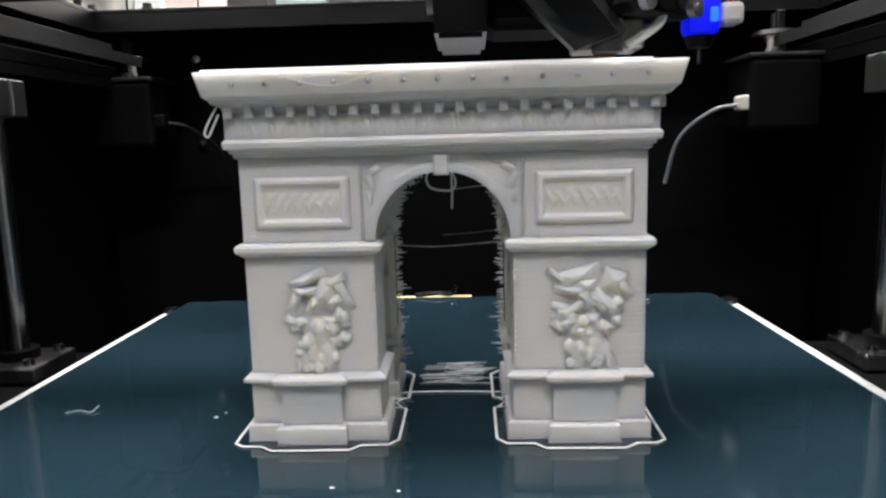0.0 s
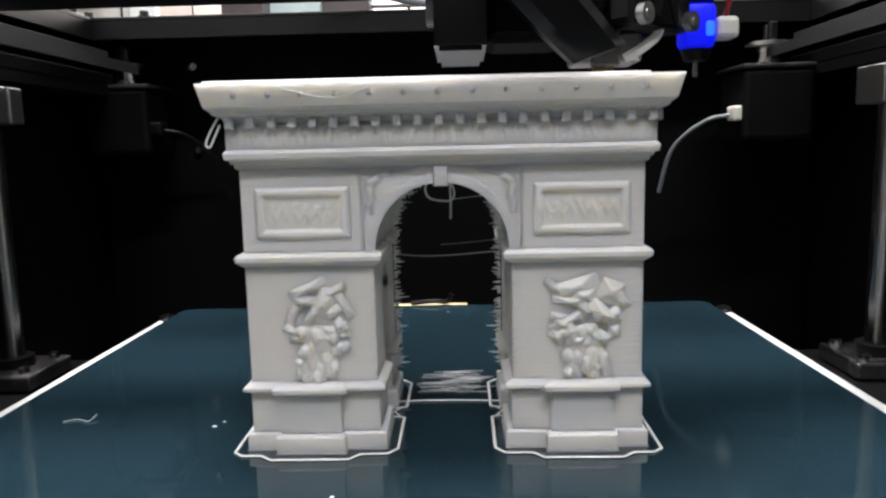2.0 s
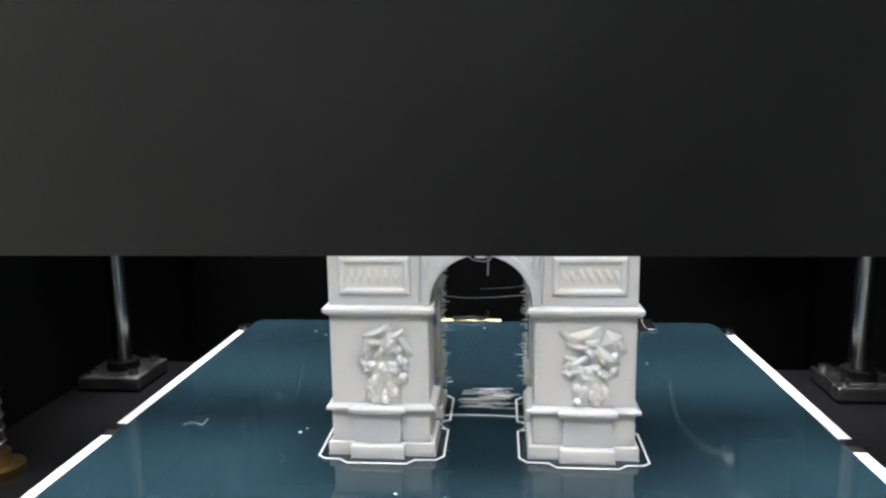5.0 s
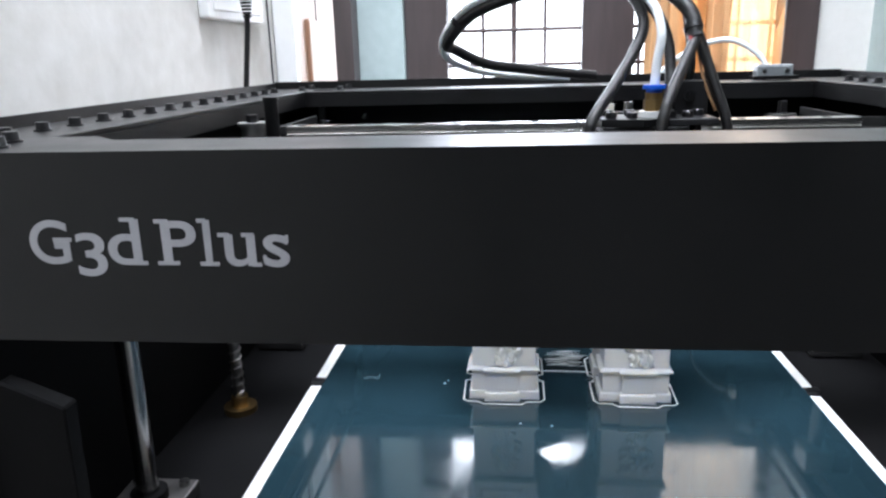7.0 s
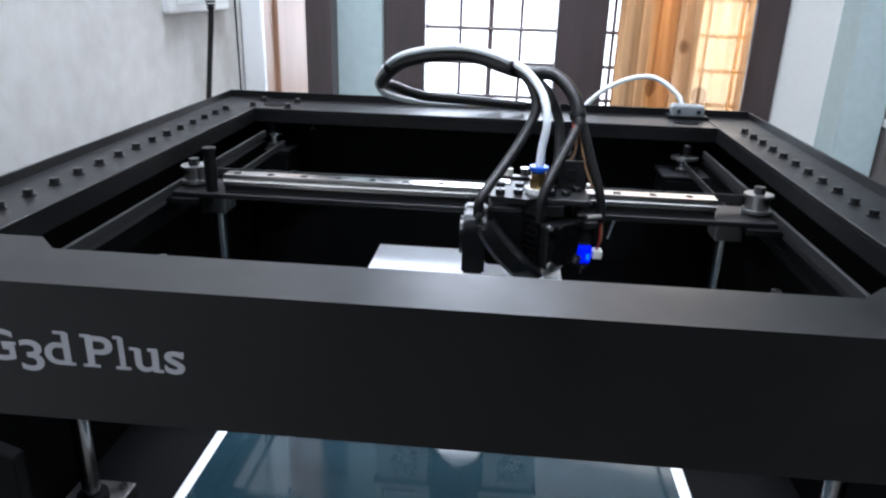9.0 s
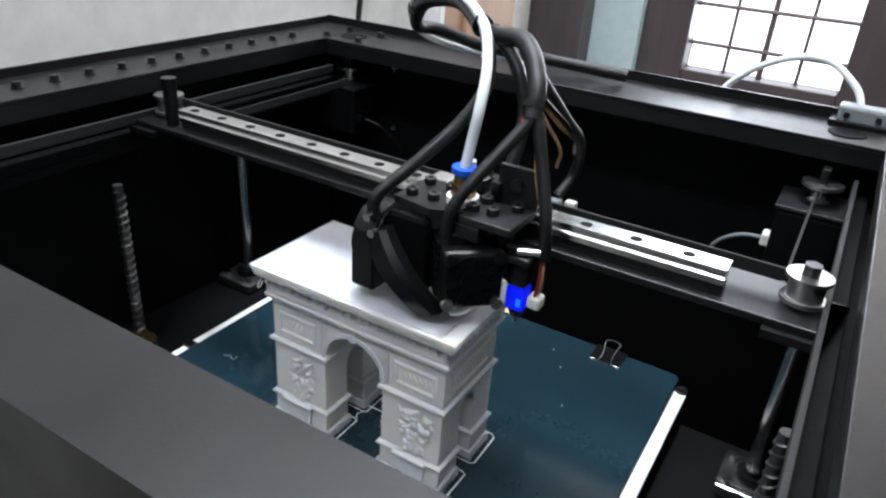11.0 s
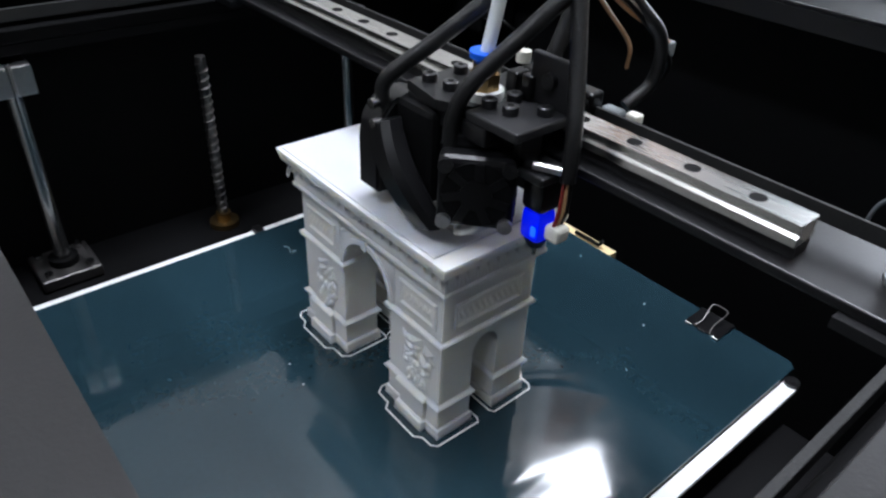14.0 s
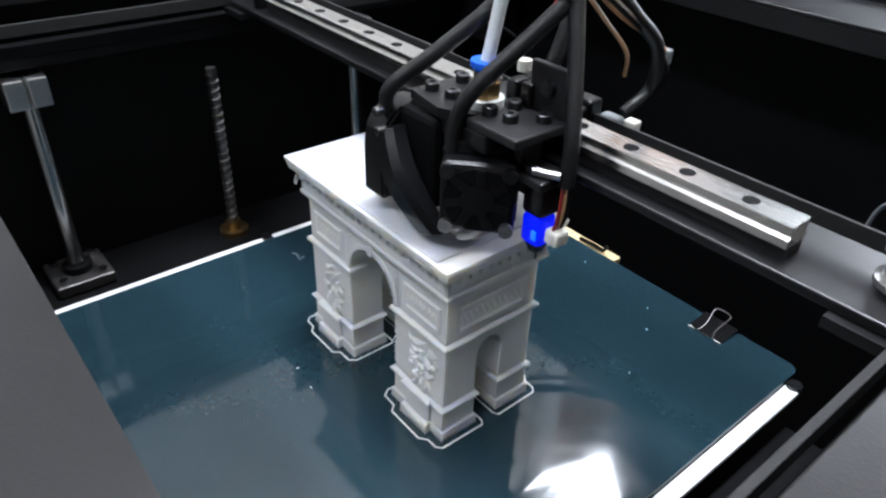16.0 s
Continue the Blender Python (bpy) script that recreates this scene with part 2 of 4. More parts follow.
def pipe(bm, line, r, seg=10, closed=False, flat=1.0):
    """A round strand along a line; flat < 1 squashes it in height."""
    line = [Vector(q) for q in line]
    n, rings = len(line), []
    for i, q in enumerate(line):
        a = line[(i - 1) % n] if closed or i else line[0]
        b = line[(i + 1) % n] if closed or i < n - 1 else line[-1]
        d = (b - a).normalized()
        if i == 0:
            up = Vector((0, 0, 1)) if abs(d.z) < 0.9 else Vector((0, 1, 0))
            s = d.cross(up).normalized()
        else:
            s = (s - d * s.dot(d)).normalized()
        u = s.cross(d).normalized()
        rings.append([bm.verts.new(q + r * (math.cos(k * math.tau / seg) * s + flat * math.sin(k * math.tau / seg) * u)) for k in range(seg)])
    for i in range(n if closed else n - 1):
        a, b = rings[i], rings[(i + 1) % n]
        for k in range(seg):
            bm.faces.new((a[k], a[(k + 1) % seg], b[(k + 1) % seg], b[k]))
    if not closed:
        bm.faces.new(rings[0][::-1])
        bm.faces.new(rings[-1])
    return bm


def slab(bm, outline, z0, z1):
    """An upright prism over a plan outline."""
    lo = [bm.verts.new((x, y, z0)) for x, y in outline]
    hi = [bm.verts.new((x, y, z1)) for x, y in outline]
    n = len(outline)
    for i in range(n):
        bm.faces.new((lo[i], lo[(i + 1) % n], hi[(i + 1) % n], hi[i]))
    bm.faces.new(lo[::-1])
    bm.faces.new(hi)
    return bm


def shape():
    return bmesh.new()


def part(name, bm, mat, parent=None, label="", smooth=False):
    bmesh.ops.recalc_face_normals(bm, faces=bm.faces)
    me = bpy.data.meshes.new(name)
    for v in bm.verts:
        v.co *= MM
    bm.to_mesh(me)
    bm.free()
    me.materials.append(mat)
    if smooth:
        me.shade_smooth()
        me.set_sharp_from_angle(angle=radians(38))
    ob = new(name, me)
    ob.parent = parent
    if label:
        ob["label"] = label
    return ob


def thing(name, label, category, at=(0, 0, 0), group="", kind=""):
    ob = new(name)
    ob.empty_display_size = 0.01
    ob.location = Vector(at) * MM
    return tagged(ob, label, category, group, kind)


def again(ob, at, turn=0.0, parent=None):
    """Another object on the same mesh."""
    o = ob.copy()
    scene.collection.objects.link(o)
    o.location = Vector(at) * MM
    o.rotation_euler = (0, 0, radians(turn))
    if parent:
        o.parent = parent
    return o


# ---- room ----
def wall(name, label, pieces, mat):
    bm = shape()
    for p in pieces:
        box(bm, *p)
    return tagged(part(name, bm, mat), label, "wall", kind="structure")


FLOOR_Z, CEIL_Z = -1080, 1900
wall("wall_west", "cream rough plaster wall beyond the printer", [(-515, -2700, FLOOR_Z, -395, 940, CEIL_Z), (-760, 820, FLOOR_Z, -640, 1870, CEIL_Z), (-640, 820, FLOOR_Z, -515, 940, CEIL_Z)], PLASTER)
wall("wall_east", "white painted wall of the room", [(2300, -2700, FLOOR_Z, 2420, 1870, CEIL_Z)], PAINT)
# The south wall is out of view; its dark tone is chosen to limit reflections.
wall("wall_south", "unseen wall behind the camera, kept dark to dim reflections in the front panel", [(-760, -2820, FLOOR_Z, 2420, -2700, CEIL_Z)], SOUTH)
WY = 1750
wall("wall_north", "white painted window wall", [
    (-640, WY, FLOOR_Z, -353, WY + 120, CEIL_Z), (794, WY, FLOOR_Z, 944, WY + 120, CEIL_Z),
    (-353, WY, FLOOR_Z, 794, WY + 120, -160), (-353, WY, 1250, 794, WY + 120, CEIL_Z)], PAINT)
wall("wall_recess", "dull green wall beyond the pillar", [(1058, WY, FLOOR_Z, 2420, WY + 120, CEIL_Z)], SOUTH)
wall("pillar", "pale blue-grey painted pillar beside the window", [(944, WY - 130, FLOOR_Z, 1058, WY + 118, CEIL_Z)], PALE)
bm = box(shape(), -760, -2820, FLOOR_Z - 60, 2420, 1870, FLOOR_Z)
tagged(part("floor", bm, FLOOR), "grey tiled floor of the room", "floor", kind="structure")
bm = box(shape(), -760, -2820, CEIL_Z, 2420, 1870, CEIL_Z + 60)
tagged(part("ceiling", bm, PAINT), "white painted ceiling", "ceiling", kind="structure")
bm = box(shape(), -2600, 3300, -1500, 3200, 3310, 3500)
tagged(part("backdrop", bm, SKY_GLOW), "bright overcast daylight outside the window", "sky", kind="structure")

# pale door post and dark door frame in the recess
wall("door_post", "pale green painted post beside the window", [(-518, WY - 60, FLOOR_Z, -353, WY - 2, CEIL_Z)], PALE)
wall("door_frame", "dark brown painted door frame", [(-638, WY - 140, FLOOR_Z, -483, WY - 62, CEIL_Z), (-638, WY - 62, FLOOR_Z, -519, WY - 2, CEIL_Z)], FRAME)
d = thing("door_1", "brown wooden door leaf folded back against the plaster wall", "door", (-395, 690, FLOOR_Z), kind="structure")
part("door_leaf", box(shape(), 2, 0, 10, 30, 248, 2000, 3), DOOR, d)
part("edge_strip", box(shape(), 2, -16, 10, 34, -1, 2000, 2), STRIP, d, "white painted edge strip")
for z0, z1 in ((120, 700), (820, 1350), (1470, 1900)):
    part("panel", box(shape(), 29, 60, z0, 36, 200, z1, 3), DOOR, d)

# window with dark wooden frame, iron grille
w = thing("window_1", "dark wooden window with an iron grille, daylight behind", "window", (0, WY, -160), kind="structure")
for x0, x1 in ((-353, -229), (154, 298), (706, 794)):
    part("post", box(shape(), x0, -26, 0, x1, 60, 1410, 4), FRAME, w)
for z0, z1 in ((0, 70), (1330, 1410)):
    for x0, x1 in ((-229, 154), (298, 706)):
        part("rail", box(shape(), x0, -20, z0, x1, 55, z1, 4), FRAME, w)
for x0, x1, ox in ((-229, 154, -38), (298, 706, 502)):
    for k in range(-2, 3):
        x = ox + k * 90
        if x0 + 12 < x < x1 - 12:
            part("upright_bar", rod(shape(), (x, 20, 60), (x, 20, 1335), 5 if k else 8, seg=8), IRON, w)
    for k in range(13):
        z = 139 + k * 98.5 - 98.5 * (k == -1)
        part("cross_bar", rod(shape(), (x0 - 14, 8, z), (x1 + 14, 8, z), 5.5, seg=8), IRON, w)
bm = box(shape(), -380, -90, -30, 820, 20, 0, 4)
part("sill", bm, PAINT, w)


def curtain():
    bm, cols, rows = shape(), 90, 24
    grid = []
    for j in range(rows + 1):
        z = -330 + 1560 * j / rows
        row = []
        for i in range(cols + 1):
            u = i / cols
            x = 322 + 360 * u
            y = WY - 75 + 20 * math.sin(u * 41 + 0.5 * math.sin(j * 0.35)) + 6 * math.sin(u * 97 + j * 0.2)
            row.append(bm.verts.new((x, y, z)))
        grid.append(row)
    for j in range(rows):
        for i in range(cols):
            bm.faces.new((grid[j][i], grid[j][i + 1], grid[j + 1][i + 1], grid[j + 1][i]))
    bmesh.ops.solidify(bm, geom=bm.faces[:], thickness=1.2)
    return bm


c = thing("curtain", "orange patterned curtain hanging at the bright window", "curtain", (0, 0, 0))
part("cloth", curtain(), CURTAIN, c, smooth=True)
part("curtain_rod", rod(shape(), (280, WY - 70, 1236), (730, WY - 70, 1236), 9), IRON, c)

# socket with plug and cord on the plaster wall
s = thing("wall_socket", "white socket plate with a black plug in it", "socket", (-395, 512, 256))
part("plate", box(shape(), 0, -92, 0, 13, 92, 96, 3), STRIP, s)
part("inner_frame", box(shape(), 12, -78, 10, 15, 78, 86, 1.5), STRIP, s)
part("switch", box(shape(), 14, 36, 34, 19, 60, 66, 1.5), STRIP, s)
p = part("plug", box(shape(), 14, -30, 26, 46, 8, 70, 7), PLASTIC, s, "black plug", True)
for i in range(6):
    part("strain_relief", rod(shape(), (28, -11, 4 + i * 4), (28, -11, 6.6 + i * 4), 5.4 + i * 0.5, seg=14), PLASTIC, p, smooth=True)
k = thing("power_cord", "black mains cord hanging down the plaster wall", "cord", (0, 0, 0))
part("cord", pipe(shape(), smooth_line([(-367, 501, 264), (-369, 501, 240), (-376, 503, 190), (-384, 505, 120), (-390, 508, 0), (-390, 512, -300)]), 3.6),
     RUBBER, k, smooth=True)
k = thing("thin_wire", "thin dark wire running down the plaster wall", "wire", (0, 0, 0))
part("strand", pipe(shape(), [(-393.6, 652, 1200), (-393.6, 656, 500), (-393.6, 658, -600)], 1.3, 6), RUBBER, k)
k = thing("thin_wire", "thin dark wire hanging in front of the brown door", "wire", (0, 0, 0))
part("strand", pipe(shape(), smooth_line([(-362, 800, 1100), (-361, 806, 500), (-360, 796, 250), (-361, 792, -200)]), 1.1, 6), RUBBER, k)

# fill tube added on the ceiling behind the camera, out of view
t = thing("unseen_tube_light", "unseen ceiling fill tube, added to light the arch's front", "lamp", (150, -950, 1840))
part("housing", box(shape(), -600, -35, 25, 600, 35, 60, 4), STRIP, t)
part("tube", rod(shape(), (-580, 0, 10), (580, 0, 10), 14), UNSEEN_LAMP_GLOW, t)
# Added panel that carries the overhead fill; stays out of view.
t = thing("fill_panel", "unseen square ceiling fill panel, added to brighten the arch top", "lamp", (-20, 250, 1850))
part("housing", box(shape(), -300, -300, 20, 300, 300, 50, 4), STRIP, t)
part("diffuser", box(shape(), -280, -280, 8, 280, 280, 20, 3), UNSEEN_LAMP_GLOW, t)
# Unseen tube, placed along the mirrored ray of the bed's bright spot.
t = thing("unseen_tube_light", "unseen tube light on the plaster wall, set for the bright spot mirrored in the bed", "lamp", (-393, 750, 1025))
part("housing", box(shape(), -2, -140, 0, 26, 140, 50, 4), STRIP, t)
part("tube", rod(shape(), (34, -125, 25), (34, 125, 25), 13), UNSEEN_LAMP_GLOW, t)

# table under the printer
t = thing("table", "brown laminate table carrying the printer", "table", (0, 60, FLOOR_Z))
part("tabletop", box(shape(), -392, -420, 720, 620, 420, 750, 4), TABLE, t)
for x in (-365, 590):
    for y in (-390, 390):
        part("leg", box(shape(), x - 20, y - 20, 0, x + 20, y + 20, 720, 2), TABLE, t)

# dark cabinet with clutter on it, beyond the pillar
sh = thing("cabinet", "dark grey cabinet with clutter on its white top", "cabinet", (1068, 1590, FLOOR_Z))
part("body", box(shape(), 0, 0, 0, 640, 150, 1040, 3), TAUPE, sh)
part("top_board", box(shape(), -6, -8, 1040, 646, 150, 1062, 2), STRIP, sh, "white top board")
# The front is not cut; a dark disc gives the opening's shade.
part("recess_shade", rod(shape(), (120, -3, 900), (120, 1, 900), 85, seg=32), DARK, sh, "dark disc for the shade in a round opening")
for x, z, ww, hh, mat in ((1120, 0, 76, 62, STRIP), (1196, 0, 60, 44, BLUE), (1280, 0, 80, 60, TAPE), (1128, 70, 60, 34, GREY), (1120, 104, 46, 26, STRIP), (1124, 138, 40, 30, RED)):
    b = thing("storage_box", "small box among the clutter on the cabinet", "box", (x, 1650, FLOOR_Z + 1062 + z), "boxes on the cabinet")
    part("body", box(shape(), -ww / 2, -40, 0, ww / 2, 40, hh, 3), mat, b)
    part("lid", box(shape(), -ww / 2 - 2, -42, hh, ww / 2 + 2, 42, hh + 8, 2), mat, b)

# ---- printer ----
# the open-topped black sheet-metal machine; plan limits in millimetres
XL, XR, YF, YB, ZT, ZB = -278, 272, -185.6, 318, 179, -330
IL, IR, IF, IB = -228, 224, -146, 255
printer = thing("printer", "open black sheet-metal desktop printer on a table", "printer", (0, 0, ZB))


def pp(name, bm, mat, label="", parent=None, smooth=False):
    """A part of the printer, drawn in place."""
    for v in bm.verts:
        v.co.z -= ZB
    return part(name, bm, mat, parent or printer, label, smooth)


pp("side_wall", box(shape(), XL, YF + 2, ZB + 12, XL + 2, YB, ZT + 6), BLACK)
pp("side_wall", box(shape(), XR - 2, YF + 2, ZB + 12, XR, YB, ZT + 6), BLACK)
pp("back_wall", box(shape(), XL + 2, YB - 2, ZB + 12, XR - 2, YB, ZT + 7), BLACK)
pp("inner_wall", box(shape(), IL - 24, IF, ZB + 12, IL - 22, IB + 30, ZT - 3), DARK)
pp("inner_wall", box(shape(), IR + 22, IF, ZB + 12, IR + 24, IB + 30, ZT - 3), DARK)
pp("inner_back", box(shape(), IL - 22, IB + 46, ZB + 12, IR + 22, IB + 48, ZT - 3), DARK)
pp("bottom", box(shape(), XL, YF, ZB, XR, YB, ZB + 12), BLACK)
pp("top_flange", box(shape(), XL + 2, IF, ZT - 3, IL, YB - 2, ZT, 0.6), BLACK, "black flange with a row of bolts")
pp("top_flange", box(shape(), IR, IF, ZT - 3, XR - 2, YB - 2, ZT, 0.6), BLACK, "black flange with a row of bolts")
pp("top_flange", box(shape(), IL, IB, ZT - 3, IR, YB - 2, ZT - 0.4, 0.6), BLACK)
pp("front_top_flange", slab(shape(), [(XL, YF + 1), (XR, YF + 1), (XR, IF), (IR - 32, IF), (IR - 26, IF), (IL + 36, IF), (IL + 30, IF)][::1][:3]
   + [(IR, IF + 14), (IR - 30, IF + 14), (IR - 44, IF), (IL + 44, IF), (IL + 30, IF + 14), (IL, IF + 14), (XL, IF + 14)], ZT - 1.5, ZT + 1.4), BLACK)
pp("flange_lip", box(shape(), IL, IB, ZT - 14, IR, IB + 2, ZT - 3), BLACK)
pp("flange_lip", box(shape(), IL - 2, IF, ZT - 14, IL, IB, ZT - 3), BLACK)
pp("flange_lip", box(shape(), IR, IF, ZT - 14, IR + 2, IB, ZT - 3), BLACK)

# front panel with the opening under it, uprights with cut corners
front = pp("front_panel", slab(shape(), [(0, 0), (1, 0), (1, 1), (0, 1)], 0, 1), BLACK, "black front panel with pale lettering")
me = front.data
for v in me.vertices:
    x, y, z = [round(c / MM) for c in v.co]
    v.co = ((XL if x == 0 else XR) * MM, (YF if y == 0 else YF + 3) * MM, ((115.5 if z + ZB == 0 else ZT + 2) - ZB) * MM)
pp("front_upright", slab(shape(), [(XL, YF), (XL + 45, YF), (XL + 45, YF + 3), (XL, YF + 3)], ZB + 12, 115.5), BLACK)
pp("front_upright", slab(shape(), [(XR - 45, YF), (XR, YF), (XR, YF + 3), (XR - 45, YF + 3)], ZB + 12, 115.5), BLACK)
pp("front_sill", box(shape(), XL, YF, ZB + 12, XR, YF + 3, -150), BLACK)


def corner_plate():
    bm = shape()
    pts = [(-240, 80), (-221, 97), (-197, 87), (-199, 30), (-196, -120), (-240, -120)]
    lo = [bm.verts.new((x, YF + 4, z)) for x, z in pts]
    hi = [bm.verts.new((x, YF + 12, z)) for x, z in pts]
    for i in range(len(pts)):
        j = (i + 1) % len(pts)
        bm.faces.new((lo[i], lo[j], hi[j], hi[i]))
    bm.faces.new(lo)
    bm.faces.new(hi[::-1])
    # Bevel so the edges catch highlights; the plate is one even black.
    bmesh.ops.bevel(bm, geom=bm.edges[:], offset=0.8, segments=1, affect="EDGES")
    return bm


pp("corner_plate", corner_plate(), DARK, "black plate with bevelled edges")


def glyph(ch):
    """The outline of one built-in-font letter as a mesh scaled to a unit box."""
    cu = bpy.data.curves.new("lettering", "FONT")
    cu.body, cu.size, cu.extrude, cu.offset = ch, 1.0, 0.01, 0.012
    tmp = new("lettering_curve", cu)
    me = bpy.data.meshes.new_from_object(tmp.evaluated_get(bpy.context.evaluated_depsgraph_get()))
    bpy.data.objects.remove(tmp)
    xs, ys = [v.co.x for v in me.vertices], [v.co.y for v in me.vertices]
    for v in me.vertices:
        v.co = Vector(((v.co.x - min(xs)) / (max(xs) - min(xs)), (v.co.y - min(ys)) / (max(ys) - min(ys)), v.co.z))
    return me


# each letter: left, right, foot, head (mm on the panel) and its serifs: left, right, height
LETTERS = [("G", -195.0, -181.0, 143.4, 158.6, [(-186.6, -180.2, 151.2)]), ("3", -179.0, -168.6, 139.2, 154.2, []),
           ("d", -167.6, -156.0, 143.2, 158.8, [(-162.4, -157.4, 158.0), (-158.6, -154.4, 143.2)]),
           ("P", -148.6, -136.8, 143.2, 158.2, [(-150.8, -143.4, 143.2), (-150.6, -146.0, 157.4)]),
           ("l", -134.2, -131.8, 143.0, 158.4, [(-136.2, -129.8, 143.0), (-136.0, -133.0, 157.6)]),
           ("u", -127.4, -117.0, 142.8, 153.6, [(-129.4, -125.6, 152.8), (-121.4, -117.4, 152.8), (-118.6, -115.4, 142.8)]),
           ("s", -114.4, -105.8, 142.6, 153.6, [(-106.8, -105.9, 150.8), (-114.6, -113.6, 144.0)])]
for ch, x0, x1, z0, z1, serifs in LETTERS:
    me = glyph(ch)
    for v in me.vertices:
        v.co = Vector(((x0 + (x1 - x0) * v.co.x) * MM, (YF - 0.3) * MM - v.co.z * 0.01, (z0 + (z1 - z0) * v.co.y - ZB) * MM))
    bm = shape()
    bm.from_mesh(me)
    for v in bm.verts:
        v.co /= MM
        v.co.z += ZB
    for a, b, z in serifs:
        box(bm, a, YF - 0.45, z, b, YF - 0.1, z + 1.3 if b - a > 2 else z + 2.6)
    bpy.data.meshes.remove(me)
    pp("letter", bm, LETTER, "pale grey lettering", front)


def bolt_head(bm, x, y, z, r=3.0, h=3.2):
    rod(bm, (x, y, z), (x, y, z + 0.8), r * 1.35, seg=14)
    rod(bm, (x, y, z + 0.8), (x, y, z + 0.8 + h), r, r * 0.94, seg=14)
    return bm


first = pp("bolt", bolt_head(shape(), 0, 0, ZT + 0.05), SCREW, smooth=True)
first.location = Vector((-250, 235.5, 0)) * MM
for i in range(1, 15):
    if 235.5 - 25.1 * i > IF + 20:
        again(first, (-250, 235.5 - 25.1 * i, 0))
for i in range(16):
    if 235.5 - 25.1 * i > IF + 20:
        again(first, (243, 235.5 - 25.1 * i, 0))
for x, y in ((-262, -150), (-246, -168), (-222, -150), (-214, -168), (218, -168), (246, -150), (-232, 262), (-232, 296), (-196, 262), (-196, 296)):
    again(first, (x, y, 1.5 if y < 0 else 0))
# The flange is not cut; a dark disc gives each opening's shade.
pp("motor_hole_shade", rod(shape(), (-214, 279, ZT - 0.6), (-214, 279, ZT + 0.3), 12), DARK, "dark disc for the shade in a round flange opening")
pp("motor_hole_shade", rod(shape(), (200, 279, ZT - 0.6), (200, 279, ZT + 0.3), 12), DARK, "dark disc for the shade in a round flange opening")

# side rails on which the gantry slides
for x in (-219, 214):
    g = -1 if x < 0 else 1
    pp("side_rail", box(shape(), x + g * 6 - 4, IF + 8, 136, x + g * 6 + 4, IB + 10, 144, 0.8), DARK)
    pp("rail_ledge", box(shape(), min(x + g * 2, x + g * 30), IF + 4, 130, max(x + g * 2, x + g * 30), IB + 14, 136), DARK)


# corner motors with pulleys
def corner_motor(x):
    y = 278 if x < 0 else 250
    m = pp("corner_motor", box(shape(), x - 21, y - 21, 92, x + 21, y + 21, 134, 3), DARK, "black stepper motor with a plug")
    pp("motor_bracket", box(shape(), x - 23, y - 22, 134, x + 23, y + 22, 137, 1), GREYED, parent=m)
    pp("pulley", rod(rod(rod(shape(), (x, y, 139), (x, y, 141), 8), (x, y, 141), (x, y, 149), 6.5), (x, y, 149), (x, y, 151.5), 13), STEEL, parent=m, smooth=True)
    pp("shaft", rod(shape(), (x, y, 137), (x, y, 162), 2.5), SCREW, parent=m, smooth=True)
    pp("tension_post", box(shape(), x - 2.5, y - 9, 151.5, x + 2.5, y - 5, 163, 1), SCREW, parent=m)
    g = 1 if x < 0 else -1
    pp("connector", box(shape(), x + g * 20 - 6, y - 18, 104, x + g * 20 + 8, y - 6, 113, 1.5), WHITE if x > 0 else PLASTIC, parent=m)
    pp("lead", pipe(shape(), smooth_line([(x + g * 24, y - 12, 108), (x + g * 40, y - 8, 104), (x + g * 56, y + 2, 88), (x + g * 62, y + 10, 60)]), 1.3), PLASTIC
       if x < 0 else GREY, parent=m, smooth=True)


corner_motor(-218)
corner_motor(196)
for z in (152, 94):
    pp("screw_tip", rod(shape(), (-180, IB + 43, z), (-183, IB + 46, z), 2.6, seg=12), STEEL, "bright screw end in the back wall", smooth=True)


# upright guide rods, clamps and bearing plates
def guide(x, y):
    g = 1 if x < 0 else -1
    r = pp("guide_rod", rod(shape(), (x, y, -260), (x, y, 126), 5.5, seg=24), CHROME, "polished steel guide rod", smooth=True)
    bm = box(shape(), x - 11, y - 12, 108, x + 11, y - 1, 126, 0.8)
    box(bm, x - 11, y + 1, 108, x + 11, y + 12, 126, 0.8)
    box(bm, x - 11, y - 2, 108, x - 4, y + 2, 126)
    pp("clamp", bm, ALU, parent=r)
    pp("clamp_arm", box(shape(), min(x - g * 10, x - g * 26), y - 9, 110, max(x - g * 10, x - g * 26), y + 9, 128, 1), BLACK, parent=r)
    bm = box(shape(), x - 19, y - 19, -22, x + 19, y + 19, -14, 1.2)
    # Right-rear plate in bright steel, the others darker: shade put into the colour.
    pp("bearing_plate", bm, STEEL if x > 0 and y > 0 else SCREW_STEEL, parent=r)
    pp("bearing", rod(shape(), (x, y, -14), (x, y, -9), 9.5), DARK, parent=r, smooth=True)
    for dx in (-13, 13):
        for dy in (-13, 13):
            pp("screw", rod(shape(), (x + dx, y + dy, -14), (x + dx, y + dy, -11), 2.8, seg=12), CHROME, parent=r, smooth=True)


for gx, gy in ((-225, -92), (-225, 141), (209, -110), (211, 143)):
    guide(gx, gy)


